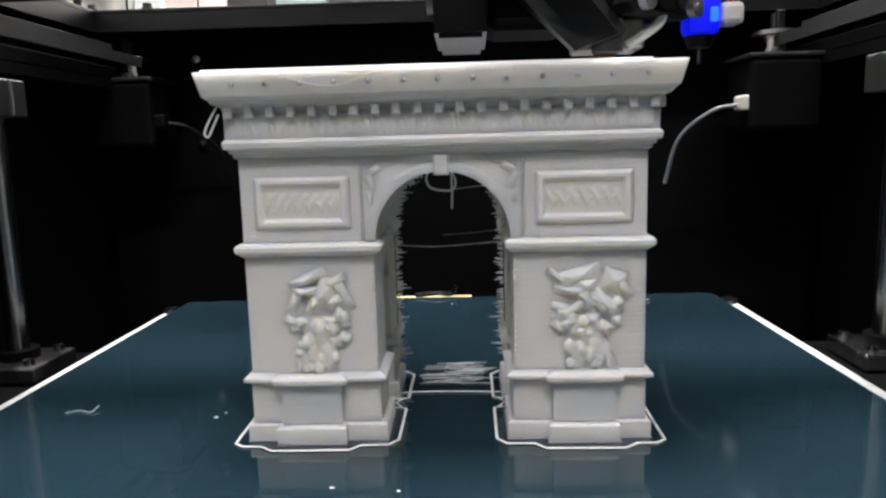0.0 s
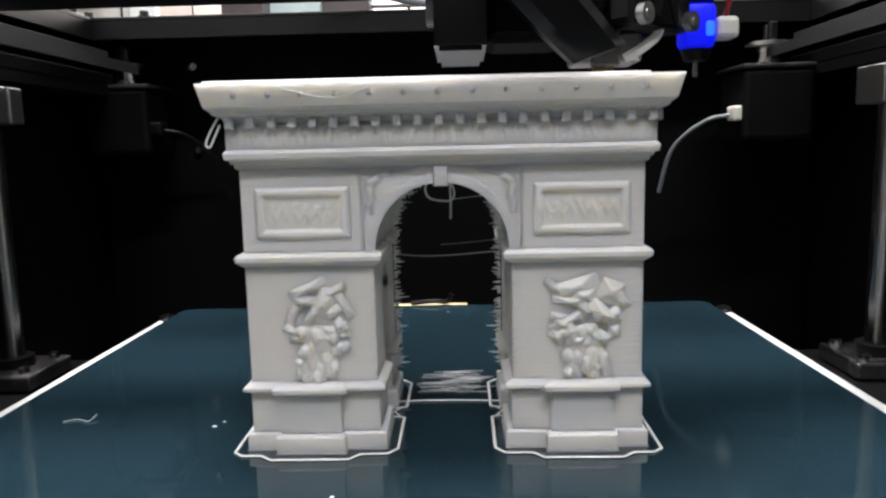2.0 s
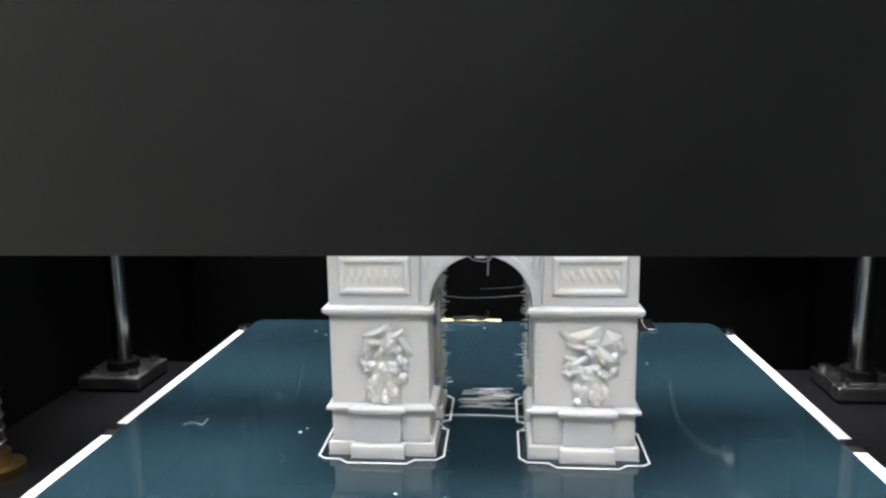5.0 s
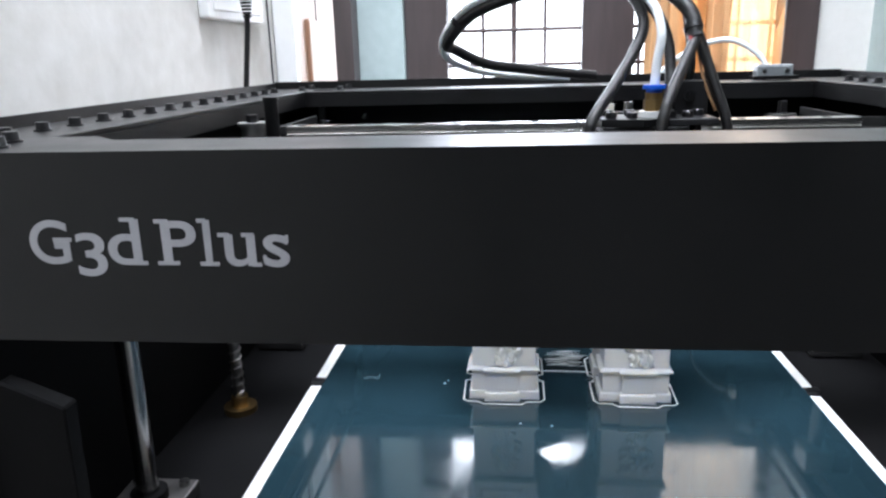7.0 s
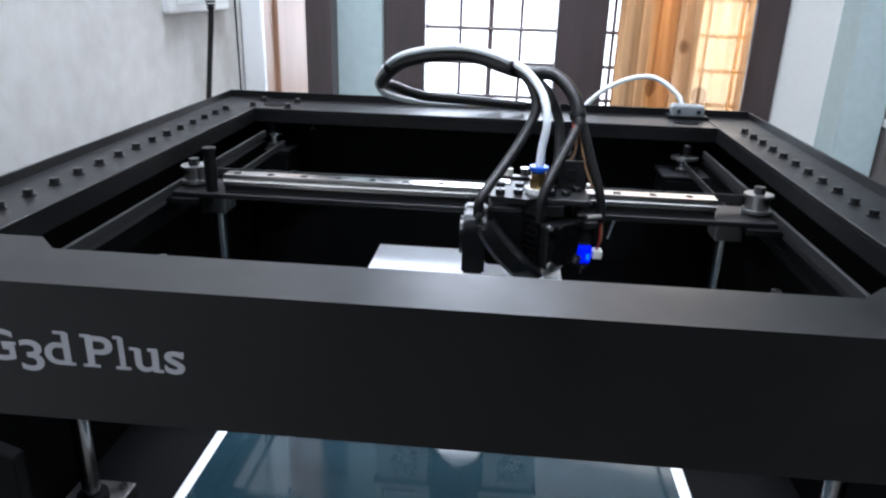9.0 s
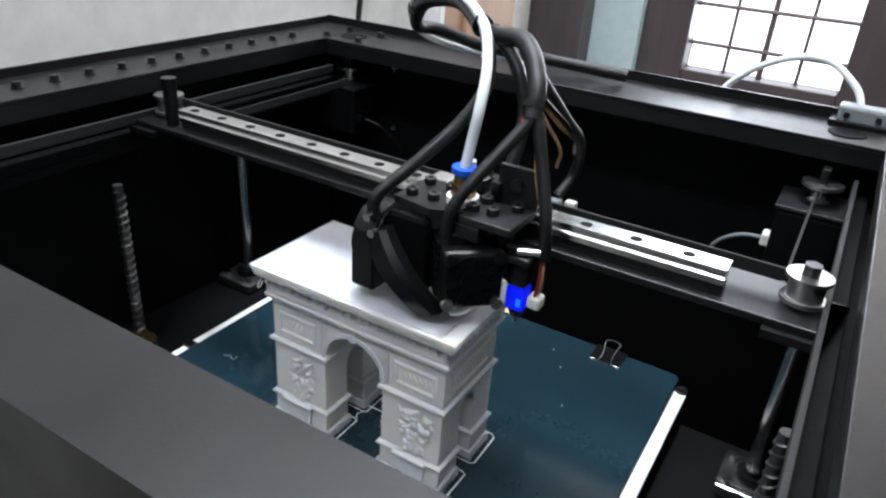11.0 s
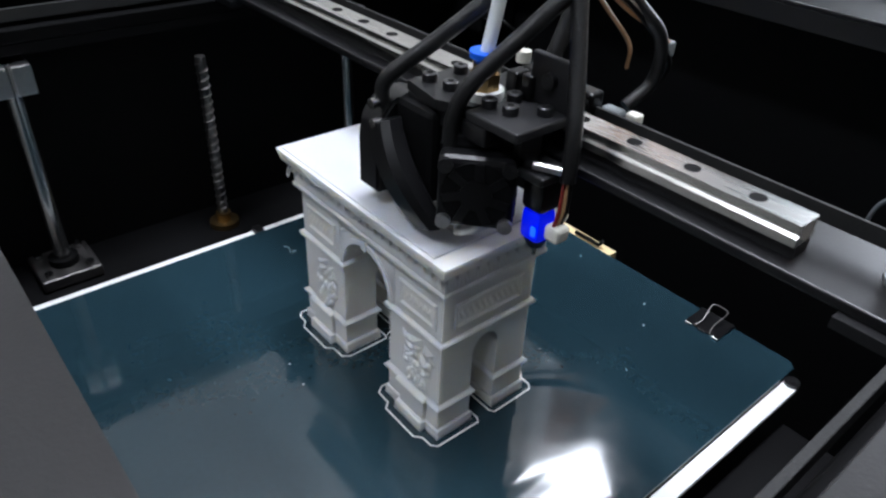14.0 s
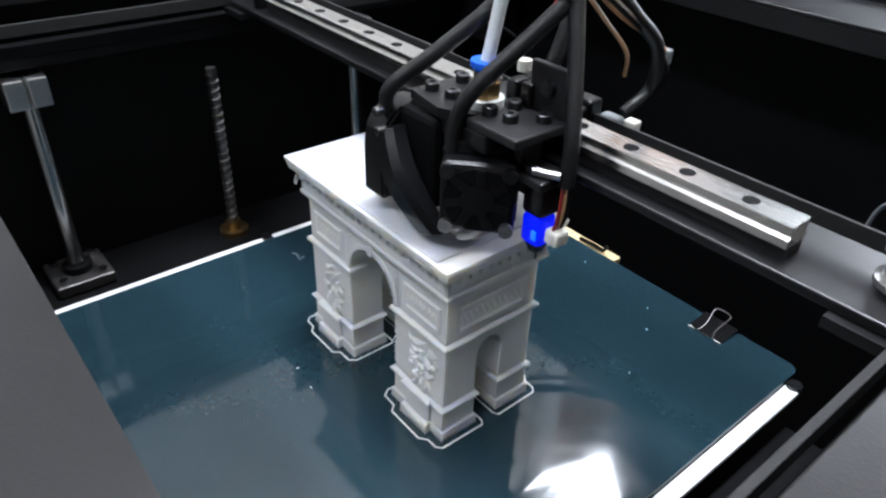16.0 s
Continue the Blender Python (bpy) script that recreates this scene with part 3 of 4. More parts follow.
def lead_screw(x, y):
    bm, r, pitch, top = shape(), 4.0, 6.0, 110
    rod(bm, (x, y, -260), (x, y, top), r * 0.86, seg=16)
    turns = int((top + 20) / pitch)
    line = [(x + r * 0.88 * math.cos(a * 0.5236), y + r * 0.88 * math.sin(a * 0.5236), -20 + a * pitch / 12) for a in range(turns * 12)]
    pipe(bm, line, 0.9, 5)
    s = pp("lead_screw", bm, SCREW_STEEL, "dull steel lead screw with a brass nut", smooth=True)
    pp("brass_nut", rod(rod(shape(), (x, y, -23), (x, y, -19), 11), (x, y, -19), (x, y, -12), 5.5), BRASS, parent=s, smooth=True)


lead_screw(-220, 22)
lead_screw(215, 28)
for x0, x1 in ((-252, -172), (158, 240)):
    pp("bed_arm", box(shape(), x0, -140, -30, x1, 180, -23, 1), DARK)

# print bed
bed = pp("print_bed", box(shape(), -160, -164, -12, 147, 198, -4.2, 1), DARK, "blue coated glass bed with white edge strips")
pp("glass_plate", slab(shape(), [(-160, -166), (147, -166), (147, 199), (143, 203), (-156, 203), (-160, 199)], -4, 0), GLASS, parent=bed)
for x0, x1 in ((-169, -160.5), (147.5, 156)):
    for y0, y1 in ((-166, -148), (-142, 21), (27, 187)):
        pp("edge_strip", box(shape(), x0, y0, -6, x1, y1, -2.8, 0.5), STRIP, parent=bed, label="white edge strip")
    for y in (-145, 24):
        xc = x0 + 4 if x0 < 0 else x1 - 4
        pp("holder", box(shape(), x0 - 0.5, y - 3, -6, x1 + 0.5, y + 3, 0.4, 0.8), PLASTIC, parent=bed)
    xc = (x0 + x1) / 2
    pp("corner_screw", rod(rod(shape(), (xc, 189, -6), (xc, 189, -0.6), 4.2), (xc, 189, -0.6), (xc, 189, 0.2), 2.4), SCREW, parent=bed, smooth=True)
pp("yellow_plate", box(shape(), -48, 204, -8, 8, 212, -0.6, 0.5), TAPE, parent=bed, label="yellowed strip behind the bed")
pp("spring_arm", pipe(shape(), smooth_line([(-25, 206, 1), (-12, 205, 2.2), (-4, 206, 1.5), (-1, 206, 6)]), 1.4, 6), PLASTIC, parent=bed)

# ---- gantry and print head ----
GY = 47.5        # front edge of the cross rail
NX, NY, NZ = 51.0, 24.5, 111.8   # nozzle tip
gantry = pp("gantry", box(shape(), -222, GY - 6, 149, 214, GY + 34, 153, 0.8), BLACK, "black cross beam with a bright steel rail")


def cross_rail():
    bm = shape()
    x0, x1 = -180, 172
    prof = [(0, 0), (12, 0), (12, 3), (10.8, 4.2), (12, 5.6), (12, 8), (0, 8), (0, 5.6), (1.2, 4.2), (0, 3)]
    a = [bm.verts.new((x0, GY + y, 158 + z)) for y, z in prof]
    b = [bm.verts.new((x1, GY + y, 158 + z)) for y, z in prof]
    n = len(prof)
    for i in range(n):
        bm.faces.new((a[i], a[(i + 1) % n], b[(i + 1) % n], b[i]))
    bm.faces.new(a[::-1])
    bm.faces.new(b)
    return bm


rail = pp("cross_rail", cross_rail(), STEEL, "ground steel rail with counterbored holes", parent=gantry)
# Counterbores are not cut; dark discs on the rail give their shade.
hole = pp("rail_hole_shade", rod(shape(), (0, 0, 165.5), (0, 0, 166.15), 3.0, seg=16), DARK, parent=gantry)
hole.location = Vector((-171, GY + 6, 0)) * MM
for i in range(1, 14):
    again(hole, (-171 + 25 * i, GY + 6, 0))
pp("rail_seat", box(shape(), -180, GY + 2, 153, 172, GY + 11, 158), GREYED, parent=gantry)
for x in (-208, 204):
    g = 1 if x < 0 else -1
    bm = rod(rod(rod(shape(), (x, GY + 16, 155), (x, GY + 16, 157), 10), (x, GY + 16, 157), (x, GY + 16, 166), 8), (x, GY + 16, 166), (x, GY + 16, 168), 10)
    pl = pp("idler_pulley", bm, ALU, parent=gantry, smooth=True)
    pp("pulley_bolt", rod(shape(), (x, GY + 16, 168), (x, GY + 16, 173), 4, seg=6), SCREW, parent=gantry, smooth=True)
    pp("end_plate", slab(shape(), [(x - 12, GY - 10), (x + 12, GY - 10), (x + 12, GY + 36), (x - g * 20, GY + 36), (x - 12, GY + 30)], 145, 149), BLACK, parent=gantry)
pp("standoff", rod(rod(shape(), (-190, GY + 3, 153), (-190, GY + 3, 182), 4.5), (-190, GY + 3, 182), (-190, GY + 3, 185), 5), PLASTIC, parent=gantry, smooth=True)
pp("cross_belt", box(shape(), -204, GY + 24, 158, 200, GY + 25.4, 164), RUBBER, parent=gantry)
for x in (-218, 214):
    pp("side_belt", box(shape(), x - 1.3, IF + 10, 150, x + 1.3, 252, 157, 0.3), RUBBER)
    pp("inner_belt", box(shape(), x - 0.7 + (20 if x < 0 else -20), GY + 26, 142, x + 0.7 + (20 if x < 0 else -20), 250, 148), RUBBER)

head = pp("print_head", box(shape(), NX - 34, NY - 10, 158, NX + 14, NY + 26, 166, 1), BLACK, "black print head with ducts, fan and probe")
hp = lambda name, bm, mat, label="", smooth=False: pp(name, bm, mat, label, head, smooth)


def swung(bm, deg=43.0, dx=12.0, dy=-10.0):
    """Turn a shape drawn about the upright axis and set it beside the nozzle."""
    bmesh.ops.rotate(bm, verts=bm.verts, cent=(0, 0, 0), matrix=Matrix.Rotation(radians(deg), 3, "Z"))
    bmesh.ops.translate(bm, verts=bm.verts, vec=(NX + dx, NY + dy, 0))
    return bm


def cap_screw(x, y, z, r=3.2, h=3.6):
    bm = rod(shape(), (x, y, z), (x, y, z + h), r, seg=18)
    bmesh.ops.bevel(bm, geom=[e for e in bm.edges if all(v.co.z > z + h - 0.1 for v in e.verts)], offset=0.4, segments=1, affect="EDGES")
    return hp("cap_screw", bm, SCREW, smooth=True)


# carriage on the rail, mounting plates, screws with dark hexagons for their sockets' shade
hp("carriage", box(shape(), NX - 24, GY - 8, 160, NX + 20, GY + 20, 168, 1.5), PLASTIC)
hp("left_plate", slab(shape(), [(NX - 35, NY - 9), (NX - 12, NY - 13), (NX + 2, NY - 6), (NX + 2, NY + 26), (NX - 35, NY + 26)], 166, 170), BLACK, "black mounting plate with cap screws")
hp("rail_stop", box(shape(), NX - 34, NY + 21, 166.5, NX - 22, NY + 33, 171, 0.8), ALU)
bm = box(shape(), NX + 2.3, NY - 10, 166, NX + 30, NY + 21, 170, 0.8)
box(bm, NX + 8, NY + 18, 170, NX + 30, NY + 21, 190, 0.8)
hp("angle_bracket", bm, GREYED, "dark metal angle bracket standing up at the back")
hp("bracket_screw", rod(rod(shape(), (NX + 19, NY + 15.6, 181), (NX + 19, NY + 18, 181), 3.2), (NX + 19, NY + 15.3, 181), (NX + 19, NY + 15.6, 181), 1.5), SCREW, smooth=True)
for dx, dy in ((-29, -2), (-17, -1), (-29, 15), (-16, 15), (5, 0), (15, 1.5), (6.5, 12), (23, 12)):
    cap_screw(NX + dx, NY + dy, 170)
    # Dark hexagon on the uncut head gives the socket's shade.
    hp("socket", rod(shape(), (NX + dx, NY + dy, 173.4), (NX + dx, NY + dy, 173.75), 1.5, seg=6), DARK)
for x, dx in ((-5, 8), (5, 14), (16, 5)):
    hp("clip_block", box(shape(), NX + x, NY + 20 - dx * 0.3, 170, NX + x + 6, NY + 26, 176 + dx * 0.3, 1.2), PLASTIC)
# heat sink, the fan on it turned towards the front corner
hp("heat_sink", swung(box(shape(), -15, 6, 124, 15, 30, 160, 1)), PLASTIC)
for i in range(7):
    hp("fin", swung(box(shape(), -16, 5.6, 126 + i * 4.6, 16, 31, 128 + i * 4.6)), DARK)
fan = hp("fan", swung(box(shape(), -15.5, -5, 124.5, 15.5, 5.4, 155.5, 2.5)), PLASTIC, "black square fan")
pp("fan_ring", swung(rod(shape(), (0, -5.6, 140), (0, -4.6, 140), 14, seg=32)), DARK, parent=fan, smooth=True)
pp("hub", swung(rod(shape(), (0, -6.4, 140), (0, -5.4, 140), 6.5)), PLASTIC, parent=fan, smooth=True)
for a in range(7):
    bm = box(shape(), -1, -6.1, 6.0, 2.6, -5.5, 13.5)
    bmesh.ops.rotate(bm, verts=bm.verts, cent=(0, 0, 0), matrix=Matrix.Rotation(a * math.tau / 7, 3, "Y"))
    bmesh.ops.translate(bm, verts=bm.verts, vec=(0, 0, 140))
    pp("blade", swung(bm), PLASTIC, parent=fan)
for dx in (-12.4, 12.4):
    for z in (127.6, 152.4):
        pp("screw", swung(rod(rod(shape(), (dx, -7.4, z), (dx, -5, z), 3.0), (dx, -7.7, z), (dx, -7.4, z), 1.3)), ALU if z < 130 else SCREW, parent=fan, smooth=True)
# hot end: silver plate, block, nozzle, woven heater leads
hp("heater_block", box(shape(), NX - 10, NY - 9, 116, NX + 10, NY + 8, 125, 1), ALU)
hp("heater_plate", box(shape(), NX - 6, NY - 12, 114.5, NX + 3, NY - 10, 125.5, 0.6), STEEL, "bright steel plate with a round plug")
hp("heater_plug", rod(shape(), (NX, NY - 14, 122), (NX, NY - 11.5, 122), 2.4, seg=16), ALU, smooth=True)
hp("heater_lead", pipe(shape(), smooth_line([(NX + 4, NY - 12, 116.5), (NX + 9, NY - 13, 119.5), (NX + 14, NY - 11, 123.5), (NX + 16, NY - 7, 130)]), 1.5, 8), STRIP, "white woven heater lead", True)
hp("nozzle", rod(rod(shape(), (NX, NY, NZ), (NX, NY, NZ + 2.4), 0.8, 3.2, seg=12), (NX, NY, NZ + 2.4), (NX, NY, NZ + 5), 3.6, seg=6), BRASS, smooth=True)


def blower():
    """Snail-shaped blower: a round-backed casing with a straight outlet."""
    pts = [(18, 118), (18, 150), (13, 159), (3, 163), (-8, 161), (-15, 154), (-17, 144), (-17, 119)]
    bm = shape()
    a = [bm.verts.new((NX - 52, NY - 6 + y, z)) for y, z in pts]
    b = [bm.verts.new((NX - 37, NY - 6 + y, z)) for y, z in pts]
    for i in range(len(pts)):
        k = (i + 1) % len(pts)
        bm.faces.new((a[i], a[k], b[k], b[i]))
    bm.faces.new(a[::-1])
    bm.faces.new(b)
    bmesh.ops.bevel(bm, geom=bm.edges[:], offset=1.4, segments=2, affect="EDGES")
    return bm


def duct():
    """Air duct sloping from the blower's top to beside the nozzle, flattened at its mouth."""
    bm = shape()
    rings = []
    for t in np.linspace(0, 1, 13):
        cx, cz = NX - 38 + 33 * t ** 1.15, 154 - 37 * t
        cy = NY - 18 - 4 * math.sin(t * 3.0)
        hw, hd = 6.5 + 1.6 * math.sin(t * 2.6), 5.6 + 1.2 * math.sin(t * 2.8) - 1.4 * t
        rings.append([bm.verts.new((cx + hw * a, cy + hd * b, cz + 0.35 * hw * a)) for a, b in
                      ((-1, -0.5), (-0.6, -1), (0.6, -1), (1, -0.5), (1, 0.6), (0.6, 1), (-0.6, 1), (-1, 0.6))])
    for i in range(len(rings) - 1):
        for k in range(8):
            bm.faces.new((rings[i][k], rings[i][(k + 1) % 8], rings[i + 1][(k + 1) % 8], rings[i + 1][k]))
    bm.faces.new(rings[0][::-1])
    bm.faces.new(rings[-1])
    return bm


hp("blower", blower(), PLASTIC, "black side blower", True)
hp("blower_cover", rod(shape(), (NX - 54.5, NY - 6, 141), (NX - 52, NY - 6, 141), 13, seg=28), PLASTIC, smooth=True)
hp("blower_mount", box(shape(), NX - 37, NY - 14, 122, NX - 12, NY + 16, 164, 3), DARK)
hp("duct", duct(), PLASTIC, "slanting black air duct", True)
hp("duct_screw", rod(shape(), (NX - 38, NY - 25, 153), (NX - 38, NY - 21, 153), 2.2, seg=12), CHROME, smooth=True)
hp("blower_screw", rod(shape(), (NX - 42, NY - 23, 160), (NX - 42, NY - 19, 160), 2.2, seg=12), CHROME, smooth=True)
# tube fitting
FX, FY = NX - 4, NY + 5
hp("fitting_base", rod(shape(), (FX, FY, 170), (FX, FY, 173.5), 8.2, seg=24), STRIP, "pale round washer", True)
hp("fitting", rod(rod(shape(), (FX, FY, 173.5), (FX, FY, 180), 6.2, seg=6), (FX, FY, 180), (FX, FY, 184), 5), BRASS, "brass tube fitting", True)
hp("collet", rod(rod(shape(), (FX, FY, 184), (FX, FY, 186), 4.6), (FX, FY, 186), (FX, FY, 188.4), 6.6), BLUE, "blue collet", True)
# probe on its arm
PX, PY = NX + 31, NY + 7
hp("probe_arm", box(shape(), PX - 12, PY - 9, 149, PX + 7, PY + 8, 153, 1), BLACK)
hp("probe_bracket", box(shape(), PX - 12, PY - 6, 150, PX - 8, PY + 6, 167, 0.8), BLACK)
hp("arm_screw", rod(rod(shape(), (PX - 5, PY - 4, 153), (PX - 5, PY - 4, 156), 3.0), (PX - 5, PY - 4, 156), (PX - 5, PY - 4, 156.2), 1.4), SCREW, smooth=True)
hp("arm_pin", rod(shape(), (PX - 1, PY - 6, 155), (PX + 9, PY - 1, 155), 1.8), ALU, smooth=True)
probe = hp("probe", box(shape(), PX - 5.6, PY - 5.6, 135, PX + 5.6, PY + 5.6, 149, 2), PLASTIC, "probe with a glowing blue body and thin pin", True)
pp("probe_body", box(shape(), PX - 5.2, PY - 5.2, 121, PX + 5.2, PY + 5.2, 135, 2.2), LED, parent=probe, label="blue glowing body", smooth=True)
pp("light", box(shape(), PX + 1.4, PY - 5.9, 124.5, PX + 4.0, PY - 5.0, 129, 0.6), LED_HOT, parent=probe)
pp("tip", rod(shape(), (PX, PY, 117.4), (PX, PY, 121), 3.4, 4.9), PLASTIC, parent=probe, smooth=True)
pp("pin", rod(shape(), (PX, PY, 112.4), (PX, PY, 118), 0.9, seg=10), CHROME, parent=probe, smooth=True)
hp("plug", box(shape(), PX + 5.6, PY - 3, 124, PX + 13, PY + 5, 131, 1.6), WHITE, "cream wire plug")
J = Vector((NX + 21, NY + 20, 214))
for i, mt in enumerate((RED, COPPER, PLASTIC)):
    hp("probe_wire", pipe(shape(), smooth_line([(PX + 9, PY - 1 + i * 2, 130), (PX + 10 + i, PY + i, 142), (PX + 7, PY + 3 + i, 170), J + Vector((4, i, -4))]), 0.8, 6), mt, smooth=True)
# wire clump and belt clamp behind the rail
hp("wire_clump", box(shape(), NX + 20, GY + 27, 160, NX + 30, GY + 33, 164, 1.5), GREY)
hp("wire_plug", box(shape(), NX + 32, GY + 28, 160, NX + 38, GY + 33, 165, 1), WHITE)
hp("belt_clamp", box(shape(), NX - 22, GY + 20.4, 158, NX + 20, GY + 29, 170, 1.5), PLASTIC)
hp("clamp_screw", rod(shape(), (NX - 12, GY + 25, 170), (NX - 12, GY + 25, 176), 3.2), CHROME, smooth=True)
hp("clamp_screw", rod(shape(), (NX - 24, GY + 25, 170), (NX - 24, GY + 25, 175), 3.4), WHITE, smooth=True)

# sleeves and feed tube
BACK = [(NX - 24, NY + 47, 250), (NX - 65, NY + 88, 256), (NX - 115, NY + 130, 245), (NX - 140, NY + 160, 224), (NX - 142, NY + 185, 207), (NX - 122, NY + 215, 195), (NX - 84, NY + 245, 188), (NX - 34, NY + 272, 184)]
hp("feed_tube", pipe(shape(), smooth_line([(FX, FY, 187), (FX + 1, FY + 2, 200), (NX - 1, NY + 9, 218), (NX - 6, NY + 22, 236), *BACK]), 2.7), TUBE, "milky white feed tube", True)
hp("blower_sleeve", pipe(shape(), smooth_line([(NX - 43, NY - 16, 158), (NX - 41, NY - 15, 170), (NX - 29, NY, 186), (NX - 15, NY + 18, 206), (NX - 8, NY + 28, 224), (NX - 16, NY + 40, 242), (NX - 34, NY + 62, 249)]), 3.4), SLEEVE, smooth=True)
hp("fan_sleeve", pipe(shape(), smooth_line([(NX - 2, NY - 13, 154), (NX - 2, NY - 12, 166), (NX + 2, NY - 7, 180), (NX + 13, NY + 9, 200), J]), 3.3), SLEEVE, smooth=True)
hp("probe_sleeve", pipe(shape(), smooth_line([(PX + 10, PY + 2, 150), (PX + 8, PY + 4, 168), (PX, PY + 10, 192), J + Vector((2, 2, 2))]), 3.2), SLEEVE, smooth=True)
hp("main_sleeve", pipe(shape(), smooth_line([J, J + Vector((-3, 8, 16)), J + Vector((-18, 22, 30)), *[(x + 2, y + 4, z - 6) for x, y, z in BACK[:4]], (NX - 134, NY + 190, 212), (NX - 110, NY + 216, 200), (NX - 74, NY + 240, 194), (NX - 10, NY + 268, 186)]), 4.6, 12), SLEEVE, "thick black braided sleeve", True)
hp("side_sleeve", pipe(shape(), smooth_line([(NX + 8, NY + 20, 172), (NX + 10, NY + 30, 190), (NX + 9, NY + 38, 212), (NX, NY + 42, 232), (NX - 18, NY + 50, 246)]), 3.4), SLEEVE, smooth=True)
hp("rear_sleeve", pipe(shape(), smooth_line([J + Vector((-4, 12, 18)), (NX + 26, NY + 52, 208), (NX + 30, NY + 68, 192), (NX + 27, NY + 74, 172), (NX + 24, NY + 62, 162)]), 2.8), SLEEVE, smooth=True)
hp("tan_wire", pipe(shape(), smooth_line([J + Vector((0, 4, 10)), (NX + 24, NY + 48, 206), (NX + 24, NY + 74, 192), (NX + 22, NY + 88, 184)]), 1.1, 6), COPPER, smooth=True)
hp("tan_wire", pipe(shape(), smooth_line([J + Vector((2, 6, 6)), J + Vector((2, 4, -4)), (PX - 4, PY + 12, 190), (PX + 3, PY + 8, 172)]), 0.9, 6), COPPER, smooth=True)
hp("wire_end", box(shape(), NX + 20, NY + 86, 178, NX + 24, NY + 91, 185, 1), GREY)
hp("loose_wire", pipe(shape(), smooth_line([J + Vector((1, 4, 6)), (NX + 22, NY + 40, 206), (NX + 24, NY + 56, 190), (NX + 21, NY + 62, 178)]), 0.9, 6), COPPER, smooth=True)
hp("loose_wire", pipe(shape(), smooth_line([J + Vector((3, 5, 9)), (NX + 28, NY + 58, 200), (NX + 26, NY + 84, 178), (NX + 22, NY + 84, 166)]), 1.5, 6), PLASTIC, smooth=True)
hp("red_wire", pipe(shape(), smooth_line([J + Vector((-5, -5, -9)), J + Vector((-3, -3, -2)), J + Vector((-3, 4, 8))]), 1.6, 6), RED, smooth=True)
for q, d in ((J + Vector((-1, 3, 6)), (-1, 3, 6)), (Vector((NX - 24, NY + 48, 247)), (-18, 22, 4)), (Vector((NX - 128, NY + 146, 233)), (-12, 15, -11))):
    d = Vector(d).normalized() * 1.6
    hp("cable_tie", rod(shape(), q - d, q + d, 5.6), PLASTIC, smooth=True)

# filament sensor on the back rim
sensor = pp("feed_sensor", box(shape(), 190, 300, ZT, 222, 316, ZT + 13, 2), GREY, "grey sensor block with a white tube")
pp("sensor_base", box(shape(), 186, 296, ZT - 0.3, 226, 318, ZT + 3, 0.8), PLASTIC, parent=sensor)
for x in (196, 216):
    pp("screw", rod(shape(), (x, 298.6, ZT + 7), (x, 300.2, ZT + 7), 2), SCREW, parent=sensor)
pp("sensor_tube", pipe(shape(), smooth_line([(204, 316, ZT + 8), (196, 322, ZT + 22), (172, 330, ZT + 36), (142, 336, ZT + 30), (112, 340, ZT + 8), (90, 342, ZT - 30)]), 2.6), TUBE, parent=sensor, smooth=True)
# ---- the printed arch ----
arch = thing("arch_model", "white plastic model of a triumphal arch, freshly printed on the bed", "model", (0, 0, 0))
CY = 32.4        # middle of the arch, front to back
rnd = random.Random(7)


def ap(name, bm, label="", parent=None, smooth=False):
    return part(name, bm, PLA, parent or arch, label, smooth)


def flip(bm, sx, sy):
    """Mirror a front-right shape to another quarter."""
    for v in bm.verts:
        v.co.x *= sx
        if sy < 0:
            v.co.y = 2 * CY - v.co.y
    return bm


def moulding(x0, y0, x1, y1, levels):
    """Stacked slab whose outline steps out by the given offsets: (z, offset) pairs."""
    bm = shape()
    rings = []
    for z, o in levels:
        rings.append([bm.verts.new(p) for p in ((x0 - o, y0 - o, z), (x1 + o, y0 - o, z), (x1 + o, y1 + o, z), (x0 - o, y1 + o, z))])
    for a, b in zip(rings, rings[1:]):
        for k in range(4):
            bm.faces.new((a[k], a[(k + 1) % 4], b[(k + 1) % 4], b[k]))
    bm.faces.new(rings[0][::-1])
    bm.faces.new(rings[-1])
    return bm


BX, BY = 59.5, CY - 28.6          # body half width, front face
OX = 20.6                         # half width of the great opening
SY0 = CY - 8.2                    # front side of the side passage


